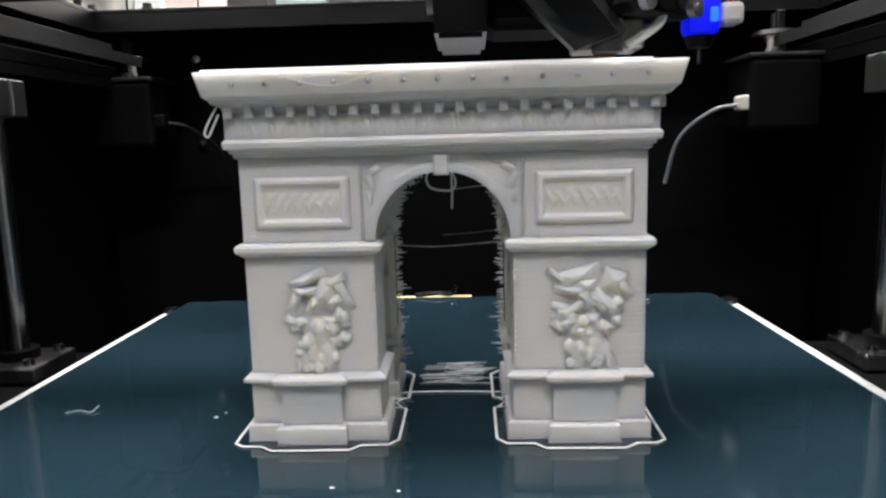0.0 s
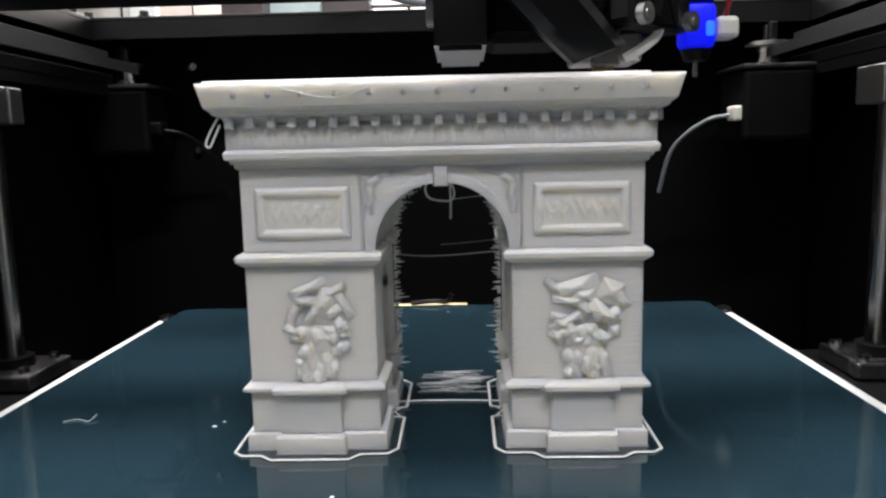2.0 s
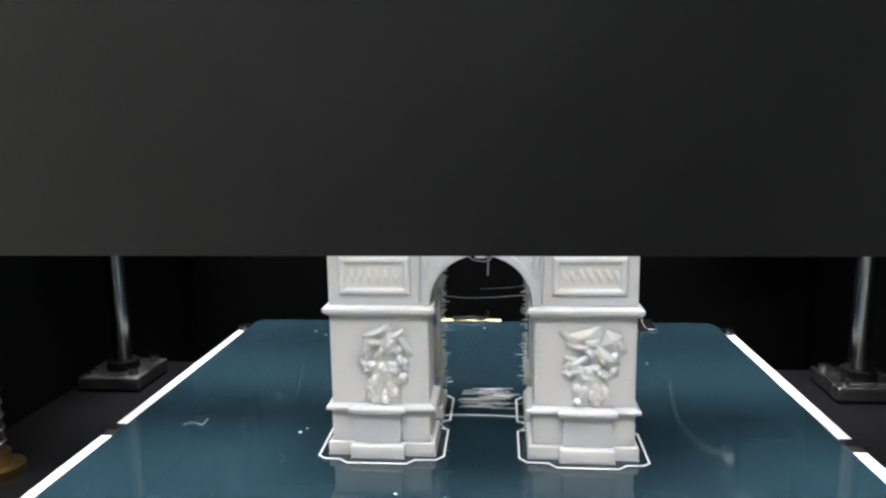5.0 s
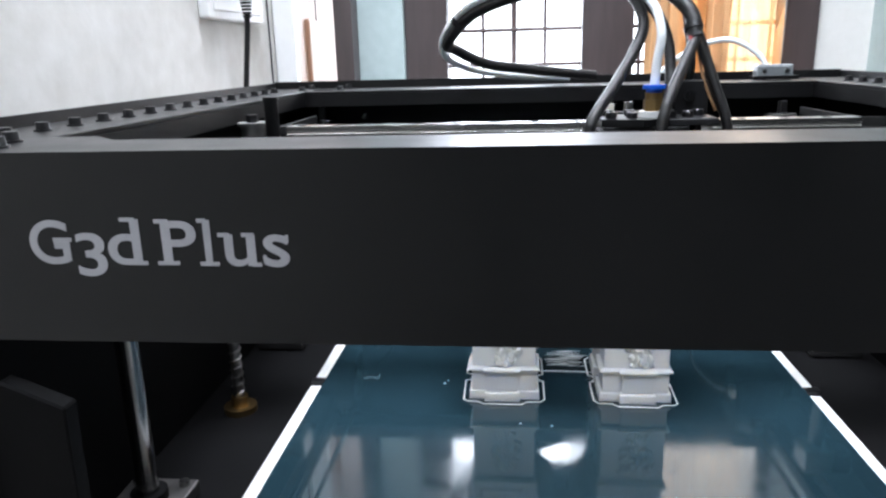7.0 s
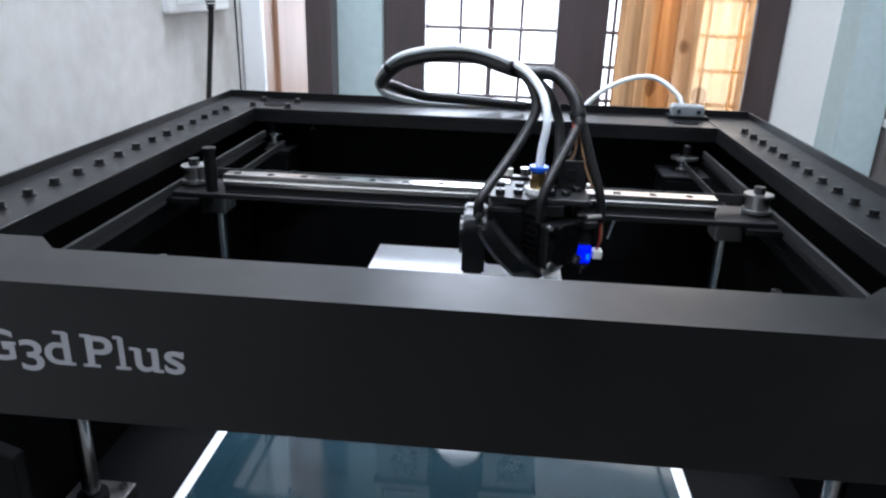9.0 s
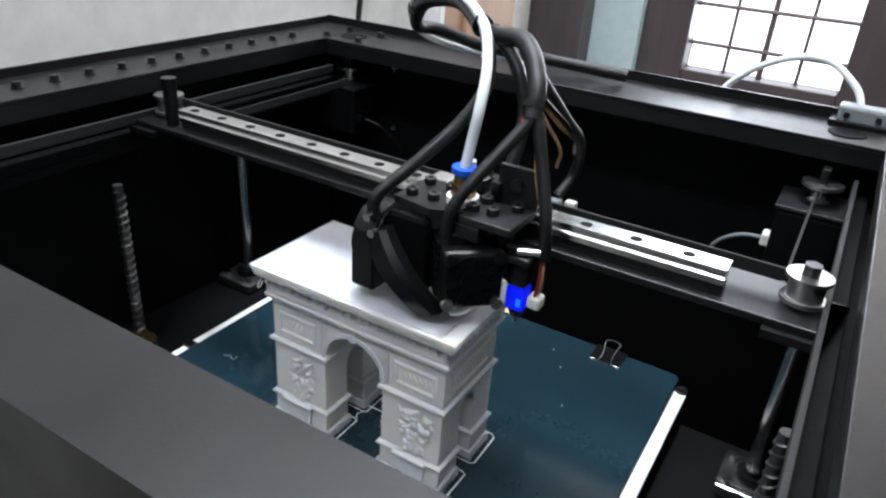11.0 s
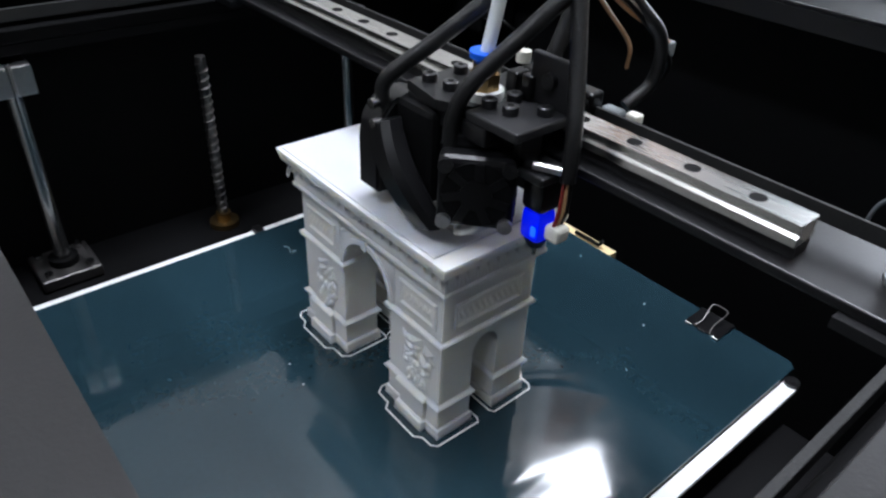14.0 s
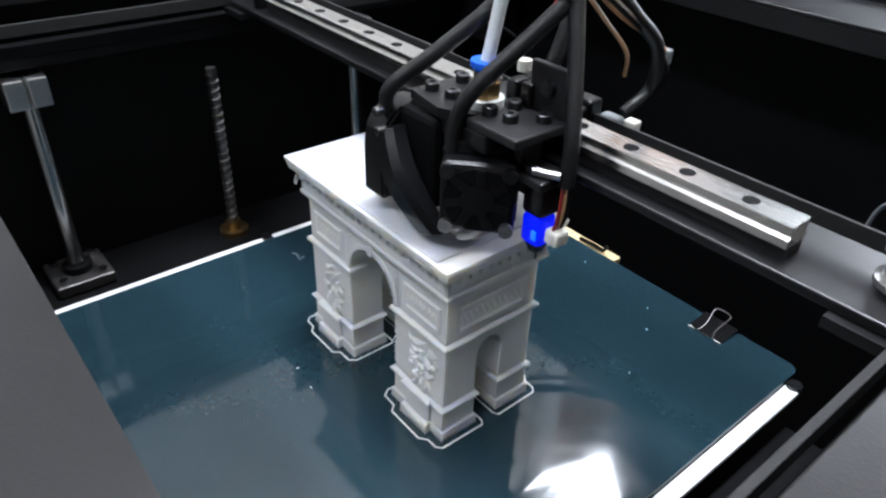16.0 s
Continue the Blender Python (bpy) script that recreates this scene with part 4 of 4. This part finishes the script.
def pier(sx, sy):
    """One of four legs: plinth with a projecting block, pedestal, ledges, shaft."""
    p = ap("pier", flip(moulding(OX, BY, BX, SY0, [(20.5, 0), (58, 0)]), sx, sy), "pier with carved panel and ledges")
    base = moulding(OX - 2.2, BY - 1.4, BX + 1.9, SY0 + 1.2, [(0, 0.3), (0.5, 0), (5.0, 0), (5.6, -0.5)])
    ap("plinth", flip(base, sx, sy), parent=p)
    ap("plinth_block", flip(moulding(30.6, BY - 4.6, 51.8, BY, [(0, 0.3), (0.5, 0), (5.0, 0), (5.6, -0.5)]), sx, sy), parent=p)
    ap("pedestal", flip(moulding(OX - 0.4, BY - 0.4, BX + 0.3, SY0 + 0.3, [(5.6, 0), (18.2, 0)]), sx, sy), parent=p)
    ap("pedestal_block", flip(moulding(32, BY - 2.2, 50.6, BY - 0.4, [(5.6, 0), (18.2, 0)]), sx, sy), parent=p)
    ap("ledge", flip(moulding(OX - 0.2, BY, BX, SY0, [(18.2, 0.3), (19.2, 2.2), (20.1, 2.3), (20.6, 1.8), (21.6, 0.1)]), sx, sy), parent=p)
    ap("ledge_block", flip(moulding(31, BY - 3.2, 51.4, BY - 0.2, [(18.2, 0.2), (19.0, 1.0), (20.1, 1.1), (20.8, 0.5), (21.4, -0.8)]), sx, sy), parent=p)
    ap("band", flip(moulding(OX - 0.2, BY, BX, SY0, [(57.2, 0.1), (59.0, 2.2), (60.4, 2.4), (61.2, 1.8), (61.6, 0.2)]), sx, sy), parent=p)
    return p


piers = {(sx, sy): pier(sx, sy) for sx in (-1, 1) for sy in (1, -1)}


def arch_curve(half, spring, n=28):
    return [(half * math.cos(math.pi * i / n), spring + half * math.sin(math.pi * i / n)) for i in range(n + 1)]


def upper_body():
    """Block over the piers with the great arch cut through it, front to back."""
    bm = shape()
    spring, top = 61.6, 86.5
    curve = arch_curve(OX - 0.4, spring + 0.2)
    outer = [(BX, spring), (BX, top), (-BX, top), (-BX, spring)]
    ring = [(x, z) for x, z in curve]
    for y0, y1 in ((BY, 2 * CY - BY),):
        fr, bk = {}, {}
        for tag, y, store in (("f", y0, fr), ("b", y1, bk)):
            store["c"] = [bm.verts.new((x, y, z)) for x, z in ring]
            store["t"] = [bm.verts.new((x, y, top)) for x, _ in ring]
            store["o"] = [bm.verts.new((x, y, z)) for x, z in outer]
        for st, rev in ((fr, False), (bk, True)):
            n = len(ring)
            faces = [(st["c"][i], st["t"][i], st["t"][i + 1], st["c"][i + 1]) for i in range(n - 1)]
            faces += [(st["o"][0], st["o"][1], st["t"][0], st["c"][0]), (st["c"][-1], st["t"][-1], st["o"][2], st["o"][3])]
            for f in faces:
                bm.faces.new(f)
        for i in range(len(ring) - 1):
            bm.faces.new((fr["c"][i], fr["c"][i + 1], bk["c"][i + 1], bk["c"][i]))
            bm.faces.new((fr["t"][i], fr["t"][i + 1], bk["t"][i + 1], bk["t"][i]))
        for a, b in ((("o", 0), ("o", 1)), (("o", 2), ("o", 3)), (("o", 1), ("t", 0)), (("t", -1), ("o", 2)), (("o", 0), ("c", 0)), (("c", -1), ("o", 3))):
            bm.faces.new((fr[a[0]][a[1]], fr[b[0]][b[1]], bk[b[0]][b[1]], bk[a[0]][a[1]]))
    return bm


ap("upper_body", upper_body())


def side_lintel(sx):
    """Wall over the side passage, with a round-headed opening under it."""
    bm = shape()
    half, spring, top = CY - SY0, 44.0, 61.5
    pts = [(CY + half * math.cos(math.pi * i / 16), spring + 9.5 * math.sin(math.pi * i / 16)) for i in range(17)]
    x0, x1 = OX, BX
    a = [bm.verts.new((sx * x1, y, z)) for y, z in pts]
    b = [bm.verts.new((sx * x0, y, z)) for y, z in pts]
    at = [bm.verts.new((sx * x1, y, top)) for y, _ in pts]
    bt = [bm.verts.new((sx * x0, y, top)) for y, _ in pts]
    for i in range(16):
        for q in ((a[i], a[i + 1], at[i + 1], at[i]), (b[i], b[i + 1], bt[i + 1], bt[i]), (a[i], a[i + 1], b[i + 1], b[i]), (at[i], at[i + 1], bt[i + 1], bt[i])):
            bm.faces.new(q)
    bm.faces.new((a[0], at[0], bt[0], b[0]))
    bm.faces.new((a[-1], at[-1], bt[-1], b[-1]))
    return bm


for sx in (-1, 1):
    ap("side_lintel", side_lintel(sx))
    ap("side_band", flip(moulding(BX - 1, SY0 + 2.4, BX, 2 * CY - SY0 - 2.4, [(57.2, 0.1), (59.0, 2.2), (60.4, 2.4), (61.2, 1.8), (61.6, 0.2)]), sx, 1))


def field(u0, u1, w0, w1, step, height, place):
    """One continuous relief: a grid over the face lifted by height(u, w), closed at its rim; place(u, w, d) puts a point."""
    bm = shape()
    nu, nw = int((u1 - u0) / step), int((w1 - w0) / step)
    rows = []
    for j in range(nw + 1):
        w = w0 + (w1 - w0) * j / nw
        line = []
        for i in range(nu + 1):
            u = u0 + (u1 - u0) * i / nu
            rim = i in (0, nu) or j in (0, nw)
            line.append(bm.verts.new(place(u, w, -0.25 if rim else height(u, w))))
        rows.append(line)
    for j in range(nw):
        for i in range(nu):
            bm.faces.new((rows[j][i], rows[j][i + 1], rows[j + 1][i + 1], rows[j + 1][i]))
    return bm


def hump(u, w, cu, cw, a, b, d, deg, sharp):
    """A slanted block with sloping sides, as a height at (u, w)."""
    c, s_ = math.cos(radians(deg)), math.sin(radians(deg))
    x, y = (u - cu) * c - (w - cw) * s_, (u - cu) * s_ + (w - cw) * c
    k = min(1 - abs(x) * 2 / a, 1 - abs(y) * 2 / b)
    return d * min(1.0, k * sharp) * (0.8 + 0.4 * y / b) if k > 0 else 0.0


def on_front(u, w, d):
    return (u, BY - d, w)


def on_side(u, w, d):
    return (BX + d, u, w)


def spandrel():
    """Low flying figure in the corner between the ring and the frame."""
    figs = [(19.4, 82.4, 5.4, 2.6, 0.75, 34), (16.2, 84.2, 5.0, 1.8, 0.6, 12), (20.8, 78.6, 2.6, 5.6, 0.6, 20), (21.4, 74.2, 2.0, 5.2, 0.45, 10), (12.0, 85.0, 4.4, 1.3, 0.4, 6)]

    def h(u, w):
        return max([-0.2] + [hump(u, w, *f, 1.2) - 0.05 for f in figs if math.hypot(u, w - 61.8) > OX + 2.2])

    bm = field(9, 23, 71, 86.2, 0.35, h, on_front)
    bmesh.ops.delete(bm, geom=[f for f in bm.faces if all(v.co.y > BY + 0.1 for v in f.verts)], context="FACES")
    return bm


def archivolt(sy):
    """Raised ring round the great arch, with a keystone."""
    bm = shape()
    spring, y0, y1 = 61.8, BY - 1.1, BY + 0.6
    inner, outer = arch_curve(OX - 0.8, spring), arch_curve(OX + 2.0, spring)
    v = [[bm.verts.new((x, y, z)) for x, z in c] for c, y in ((inner, y0), (outer, y0), (outer, y1), (inner, y1))]
    for k in range(4):
        a, b = v[k], v[(k + 1) % 4]
        for i in range(len(inner) - 1):
            bm.faces.new((a[i], a[i + 1], b[i + 1], b[i]))
    for e in (0, -1):
        bm.faces.new([q[e] for q in v])
    return flip(bm, 1, sy)


for sy in (1, -1):
    ap("archivolt", archivolt(sy))
    key = shape()
    slab(key, [(-1.9, BY - 1.7), (1.9, BY - 1.7), (2.4, BY + 1), (-2.4, BY + 1)], 80.6, 86.4)
    ap("keystone", flip(key, 1, sy))
    for sx in (-1, 1):
        ap("spandrel_figure", flip(spandrel(), sx, sy), smooth=True)
        fr = box(shape(), OX + 2.6, BY - 0.45, 62, OX + 3.4, BY + 0.5, 86, 0.25)
        ap("frame_strip", flip(fr, sx, sy))


def panel_height(x0, x1, z0, z1):
    """Raised moulded frame round a sunk field with low slanting figures."""
    n = int((x1 - x0 - 5) / 3.3)
    figs = [(x0 + 4.4 + i * (x1 - x0 - 8.4) / (n - 1), (z0 + z1) / 2 + rnd.uniform(-0.4, 0.4), rnd.uniform(1.7, 2.2), rnd.uniform(6.0, 7.4), rnd.uniform(0.45, 0.65),
             rnd.uniform(-32, -24)) for i in range(n)]

    figs += [(x + 1.4, z - 0.9, 1.1, 4.6, 0.32, 30) for x, z, *_ in figs[:]]

    def h(u, w):
        e = min(u - x0, x1 - u, w - z0, z1 - w)
        if e < 3.0:
            return 0.95 * min(1, max(0, e / 0.9), max(0, (3.0 - e) / 0.9)) - 0.02
        return max([0.02] + [hump(u, w, *f, 2.2) for f in figs])

    return h


for sx in (-1, 1):
    for sy in (1, -1):
        ap("carved_panel", flip(field(26.8, 55.8, 65.2, 81.4, 0.3, panel_height(27.2, 55.4, 65.6, 81.0), on_front), sx, sy), smooth=True)
    ap("side_panel", flip(field(CY - 22.4, CY + 22.4, 65.2, 81.4, 0.35, panel_height(CY - 22, CY + 22, 65.6, 81.0), on_side), sx, 1), smooth=True)


def relief(blocks, clutter):
    """High relief on a pier: faceted wedges growing out of the face, one continuous surface."""
    lumps = [(rnd.uniform(x0, x1), rnd.uniform(z0, z1), rnd.uniform(1.1, 2.1), rnd.uniform(1.4, 3.0), rnd.uniform(1.2, 2.2)) for x0, x1, z0, z1, n in clutter for _ in range(n)]

    def h(u, w):
        best = -0.1
        for x, z, a, b, d, deg in blocks:
            if abs(u - x) < 8 and abs(w - z) < 8:
                best = max(best, hump(u, w, x, z, a * 1.12, b * 1.25, d * 0.72, deg, 1.25) or -0.1)
        for x, z, a, b, d in lumps:
            k = 1 - ((u - x) / a) ** 2 - ((w - z) / b) ** 2
            if k > 0:
                best = max(best, d * math.sqrt(k))
        return best

    xs, zs = [q[0] for q in blocks], [q[1] for q in blocks]
    bm = field(min(xs) - 7, max(xs) + 7, 21.2, max(zs) + 7, 0.3, h, on_front)
    bmesh.ops.delete(bm, geom=[f for f in bm.faces if all(v.co.y > BY + 0.02 for v in f.verts)], context="FACES")
    return bm


LEFT = [(-41, 50.5, 11, 2.6, 3.4, -24), (-33, 49.5, 7, 2.2, 3.0, -28), (-42, 46.6, 7.5, 2.4, 3.6, 0), (-36, 46, 5, 8, 2.6, 20), (-30.5, 45.8, 3, 9, 2.2, -30),
        (-45.5, 43, 3, 7, 2.0, 25), (-33, 43.4, 5, 2.4, 3.2, -35), (-46.5, 37.6, 4.6, 2.4, 2.6, 35), (-40, 42, 2.6, 6, 2.4, 30), (-34, 37.4, 5.5, 2.2, 3.0, 0),
        (-45, 35, 4, 2, 2.6, 0), (-30, 36, 3, 2, 2.4, -25), (-35, 35.2, 3.4, 1.8, 3.4, 0), (-41, 27, 5, 9, 2.2, 0), (-35.5, 27, 5, 9, 2.4, 0), (-38, 33, 9, 10, 1.8, 0)]
RIGHT = [(39.5, 49.6, 13, 4.4, 3.2, -16), (42, 47, 7, 4, 3.6, 0), (33.5, 49.5, 7, 2, 2.6, 38), (38, 45.6, 10, 2, 3.4, 3), (50, 48, 6.5, 6, 2.8, 20), (53, 46, 3, 6, 2.2, -35),
         (47.5, 41.6, 11, 3.6, 4.2, 42), (42, 43, 3.6, 6, 3.4, -30), (37.5, 39.5, 12, 2.2, 3.0, -28), (34.4, 40.6, 5, 2, 2.4, 12), (37.6, 36, 5.4, 2.2, 3.4, -20),
         (33.8, 34.4, 5, 2.4, 2.8, 42), (40, 33.2, 6, 2.6, 3.4, 0), (47.6, 34, 4.4, 3.2, 3.2, 30), (51, 36, 3, 3.4, 2.4, 0), (44, 36.6, 4, 3, 3.0, 0),
         (39.6, 26.5, 4, 8, 2.2, 12), (44.2, 27, 4, 8, 2.6, 0), (48, 26.5, 3, 8, 2.0, -25), (42, 31, 10, 10, 1.6, 0)]
ap("relief", relief(LEFT, [(-46, -30, 30, 40, 14), (-45, -32, 22.5, 30, 12)]), "faceted high relief", piers[-1, 1], True)
ap("relief", relief(RIGHT, [(33, 52, 30, 42, 14), (37, 49, 22.5, 30, 12)]), "faceted high relief", piers[1, 1], True)
ap("relief", flip(relief(LEFT, [(-46, -30, 24, 40, 14)]), 1, -1), "faceted high relief", piers[-1, -1], True)
ap("relief", flip(relief(RIGHT, [(33, 52, 24, 42, 14)]), 1, -1), "faceted high relief", piers[1, -1], True)

ap("entablature", moulding(-BX, BY, BX, 2 * CY - BY, [(86.5, 0.2), (87.0, 1.0), (88.0, 1.1), (88.2, 1.9), (89.2, 2.1), (89.5, 3.2), (91.2, 3.5), (92.0, 3.0), (92.2, 2.6), (99.6, 2.6)]),
   "ledged entablature")
ap("cornice", moulding(-BX, BY, BX, 2 * CY - BY, [(99.6, 2.6), (101.2, 3.0), (102.2, 5.2), (103.0, 5.6), (104.2, 7.0), (110.2, 8.5), (110.8, 8.6)]), "flaring cornice with small studs")
ap("top_slab", moulding(-66.5, BY - 6.5, 59, 2 * CY - BY + 6.5, [(110.8, 0), (111.5, 0), (111.6, -0.15)]), "last printed layer")


def frieze(half, place, offset):
    """A band of slanting figures along one face."""
    figs, u = [], -half + 1.5
    while u < half - 1.2:
        figs.append((u, 95.6 + rnd.uniform(-0.5, 0.5), rnd.uniform(1.2, 1.9), rnd.uniform(4.5, 6.2), rnd.uniform(0.25, 0.5), rnd.uniform(-24, 24)))
        u += rnd.uniform(1.6, 2.6)

    def h(u, w):
        return offset + max([0.0] + [hump(u, w, *f, 2.0) for f in figs if abs(f[0] - u) < 4])

    return field(-half, half, 92.1, 99.4, 0.4, h, place)


ap("frieze", frieze(BX + 2.2, on_front, 2.65), smooth=True)
ap("frieze", frieze(CY - BY + 2.2, lambda u, w, d: (BX + d, CY + u, w), 2.65), smooth=True)
cube = ap("dentil", box(shape(), -1.25, -1.3, -1.6, 1.25, 1.3, 1.6, 0.45))
knob = shape()
bmesh.ops.create_icosphere(knob, subdivisions=2, radius=0.95)
knob = ap("stud", knob, smooth=True)
spots = {cube: [], knob: []}
for ob, gap, d, z, inset in ((cube, 5.8, 3.1, 99.8, 1.0), (knob, 9.4, 7.35, 107.4, 4.0)):
    for front in (True, False):
        half = (BX if front else CY - BY) + 2.0 - inset
        n = int(2 * half / gap)
        for i in range(n + 1):
            u = -half + 2 * half * i / n
            spots[ob].append((u, BY - d, z) if front else (BX + d, CY + u, z))
for ob, places in spots.items():
    ob.location = Vector(places[0]) * MM
    for q in places[1:]:
        again(ob, q)

# stray strands of plastic
def fringe():
    bm = shape()
    for sx in (-1, 1):
        for k in range(170):
            z = rnd.uniform(8, 80)
            if z < 62:
                x = sx * (OX - 0.6)
            else:
                x = sx * math.sqrt(max(1, (OX - 1.0) ** 2 - (z - 61.8) ** 2))
            y = 2 * CY - BY - rnd.uniform(0.4, 2.5)
            l = rnd.uniform(0.8, 2.8) if rnd.random() < 0.92 else rnd.uniform(3, 5.5)
            rod(bm, (x, y, z), (x - sx * l, y + rnd.uniform(-0.6, 0.6), z + rnd.uniform(-0.8, 0.9)), rnd.uniform(0.3, 0.7), 0.08, 5)
        for k in range(26):
            z = rnd.uniform(22, 58)
            rod(bm, (sx * (OX + 0.3), BY - 0.2, z), (sx * (OX + 0.2), BY - 1.1, z + 0.1), 0.35, 0.1, 5)
    for k in range(16):
        a = rnd.uniform(0.3, 2.85)
        x, z, y = (OX - 0.8) * math.cos(a), 61.8 + (OX - 0.8) * math.sin(a), rnd.uniform(BY + 30, 2 * CY - BY - 1)
        rod(bm, (x, y, z), (x * 0.97, y, z - rnd.uniform(0.8, 2.4)), 0.5, 0.1, 5)
    return bm


part("fringe", fringe(), FIBRE, arch, "short ragged plastic hairs")
part("strand", pipe(shape(), smooth_line([(-18.5, 58, 52.4), (-8, 58, 51.6), (2, 58, 51.8), (18.5, 58, 53)]), 0.16, 6), FIBRE, arch)
part("strand", pipe(shape(), smooth_line([(-2, 57, 56), (8, 57, 56.6), (18, 57, 57.5)]), 0.07, 6), FIBRE, arch)
part("strand", pipe(shape(), smooth_line([(3, 40, 74), (10, 42, 74.6), (16.5, 44, 75)]), 0.12, 6), FIBRE, arch)
part("loose_loop", pipe(shape(), smooth_line([(-5, 30, 81.5), (-6, 30, 78), (-4.5, 30, 75.2), (0, 30, 74.2), (2.8, 30, 74.6), (3.6, 30, 77), (2.4, 30, 80.6)]), 0.36, 8), FIBRE, arch, smooth=True)
part("loose_end", pipe(shape(), [(2.2, 30, 81), (2.4, 30, 74), (2.2, 30, 68.2)], 0.36, 8), FIBRE, arch, smooth=True)
part("loose_loop", pipe(shape(), smooth_line([(-63.5, 0, 101.5), (-66, 0, 97.5), (-67.4, 0, 94.2), (-66.4, 0, 93.2), (-65, 0, 95.6), (-63, 0, 99.5)]), 0.35, 8), FIBRE, arch, smooth=True)
part("strand", pipe(shape(), smooth_line([(-47, -4.4, 110), (-36, -4.6, 107), (-28, -4.6, 106.2), (-18, -4.4, 109.4)]), 0.18, 6), FIBRE, arch)
bm = shape()
for k in range(46):
    y = rnd.uniform(52, 78)
    x = rnd.uniform(-13, 6)
    pipe(bm, smooth_line([(x, y, 0.25), (x + rnd.uniform(3, 7), y + rnd.uniform(-0.7, 0.7), 0.3), (x + rnd.uniform(8, 14), y + rnd.uniform(-1, 1), 0.25)], 3), 0.11, 4)
part("bed_strands", bm, FIBRE, arch, "fine strands lying on the bed")

# first-layer outlines on the glass
RIGHT_LOOP = [(15.0, 27.2), (15.0, 2.0), (17.8, -1.6), (26.2, -1.9), (29.2, -5.3), (52.5, -5.5), (56.1, -2.4), (62.2, -2.2), (65, 0.2), (65.4, 26.6), (62.8, 28.2), (17.2, 28.2)]
for sx in (-1, 1):
    for sy in (1, -1):
        loop = [(sx * x, y if sy > 0 else 2 * CY + 6.4 - y - 6.4, 0.32) for x, y in RIGHT_LOOP]
        o = thing("skirt_outline", "thin white plastic outline stuck on the bed round a pier", "outline", (0, 0, 0), "outlines round the piers")
        part("line", pipe(shape(), loop, 0.5, 6, True, 0.6), FIBRE, o, smooth=True)
for sx in (-1, 1):
    o = thing("bridge_line", "thin white plastic line joining two outlines", "line", (0, 0, 0), "lines joining the outlines")
    part("line", pipe(shape(), [(sx * 16.5, 28.4, 0.35), (sx * 19, 33, 0.35), (sx * 16.5, 37, 0.35)], 0.35, 6, False, 0.6), FIBRE, o)
o = thing("cross_line", "thin white plastic line across the bed under the arch", "line", (0, 0, 0))
part("line", pipe(shape(), smooth_line([(-21, 42.4, 0.4), (-10, 43.4, 0.4), (6, 43.2, 0.4), (20, 42.2, 0.4)]), 0.4, 6, False, 0.6), FIBRE, o)

# crumbs on the glass
for x, y, r in ((-79, 22, 1.2), (-77, 26, 0.7), (-112, 175, 0.9), (-104, 168, 0.8), (-3, 186, 0.8), (-30, -28, 1.0), (-12, -30, 0.8), (57, 178, 0.8), (70, 160, 1.0), (88, 120, 0.7)):
    o = thing("plastic_crumb", "tiny white plastic crumb on the bed", "crumb", (x, y, 0), "crumbs on the bed")
    bm = shape()
    bmesh.ops.create_icosphere(bm, subdivisions=1, radius=r * 0.55)
    for v in bm.verts:
        v.co = Vector((v.co.x * 1.5, v.co.y, max(0.02, v.co.z * 0.5 + 0.1)))
    part("crumb", bm, FIBRE, o)
o = thing("plastic_sliver", "thin bent plastic sliver lying on the bed", "sliver", (0, 0, 0))
part("strand", pipe(shape(), smooth_line([(-134, 27, 0.3), (-130, 29, 0.4), (-125, 27, 0.5), (-124, 31, 1.4)]), 0.13, 5), FIBRE, o)

# binder clip on the back edge of the bed
clip = thing("binder_clip", "small black binder clip with wire handles on the bed edge", "clip", (95, 195, 0))
clip.scale = (0.76, 0.76, 0.66)
bm = slab(shape(), [(-15, -14), (15, -14), (15, 9), (-15, 9)], 0, 1)
for v in bm.verts:
    back = v.co.y > 0
    v.co.z = (1.6 if v.co.z > 0.5 else 0.2) if not back else (4.2 if v.co.z > 0.5 else 3.2)
part("upper_jaw", bm, PLASTIC, clip)
part("spine", box(shape(), -15, 8.4, -12, 15, 9.6, 4.2, 0.4), PLASTIC, clip)
part("lower_jaw", box(shape(), -15, 4.0, -13, 15, 9, -12.1, 0.3), PLASTIC, clip)
for x in (-12, 0, 12):
    part("lip", rod(shape(), (x - 3, -14.2, 1), (x + 3, -14.2, 1), 1.1, seg=10), CHROME if x else PLASTIC, clip, smooth=True)
part("handle", pipe(shape(), smooth_line([(-7, -14, 1.6), (-5, -6, 5), (-7, 6, 12), (-6, 9, 14), (0, 10, 14.6), (6, 9, 14), (7, 6, 12), (5, -6, 5), (7, -14, 1.6)]), 0.6, 8), SCREW_STEEL, clip, "bright wire handle", True)
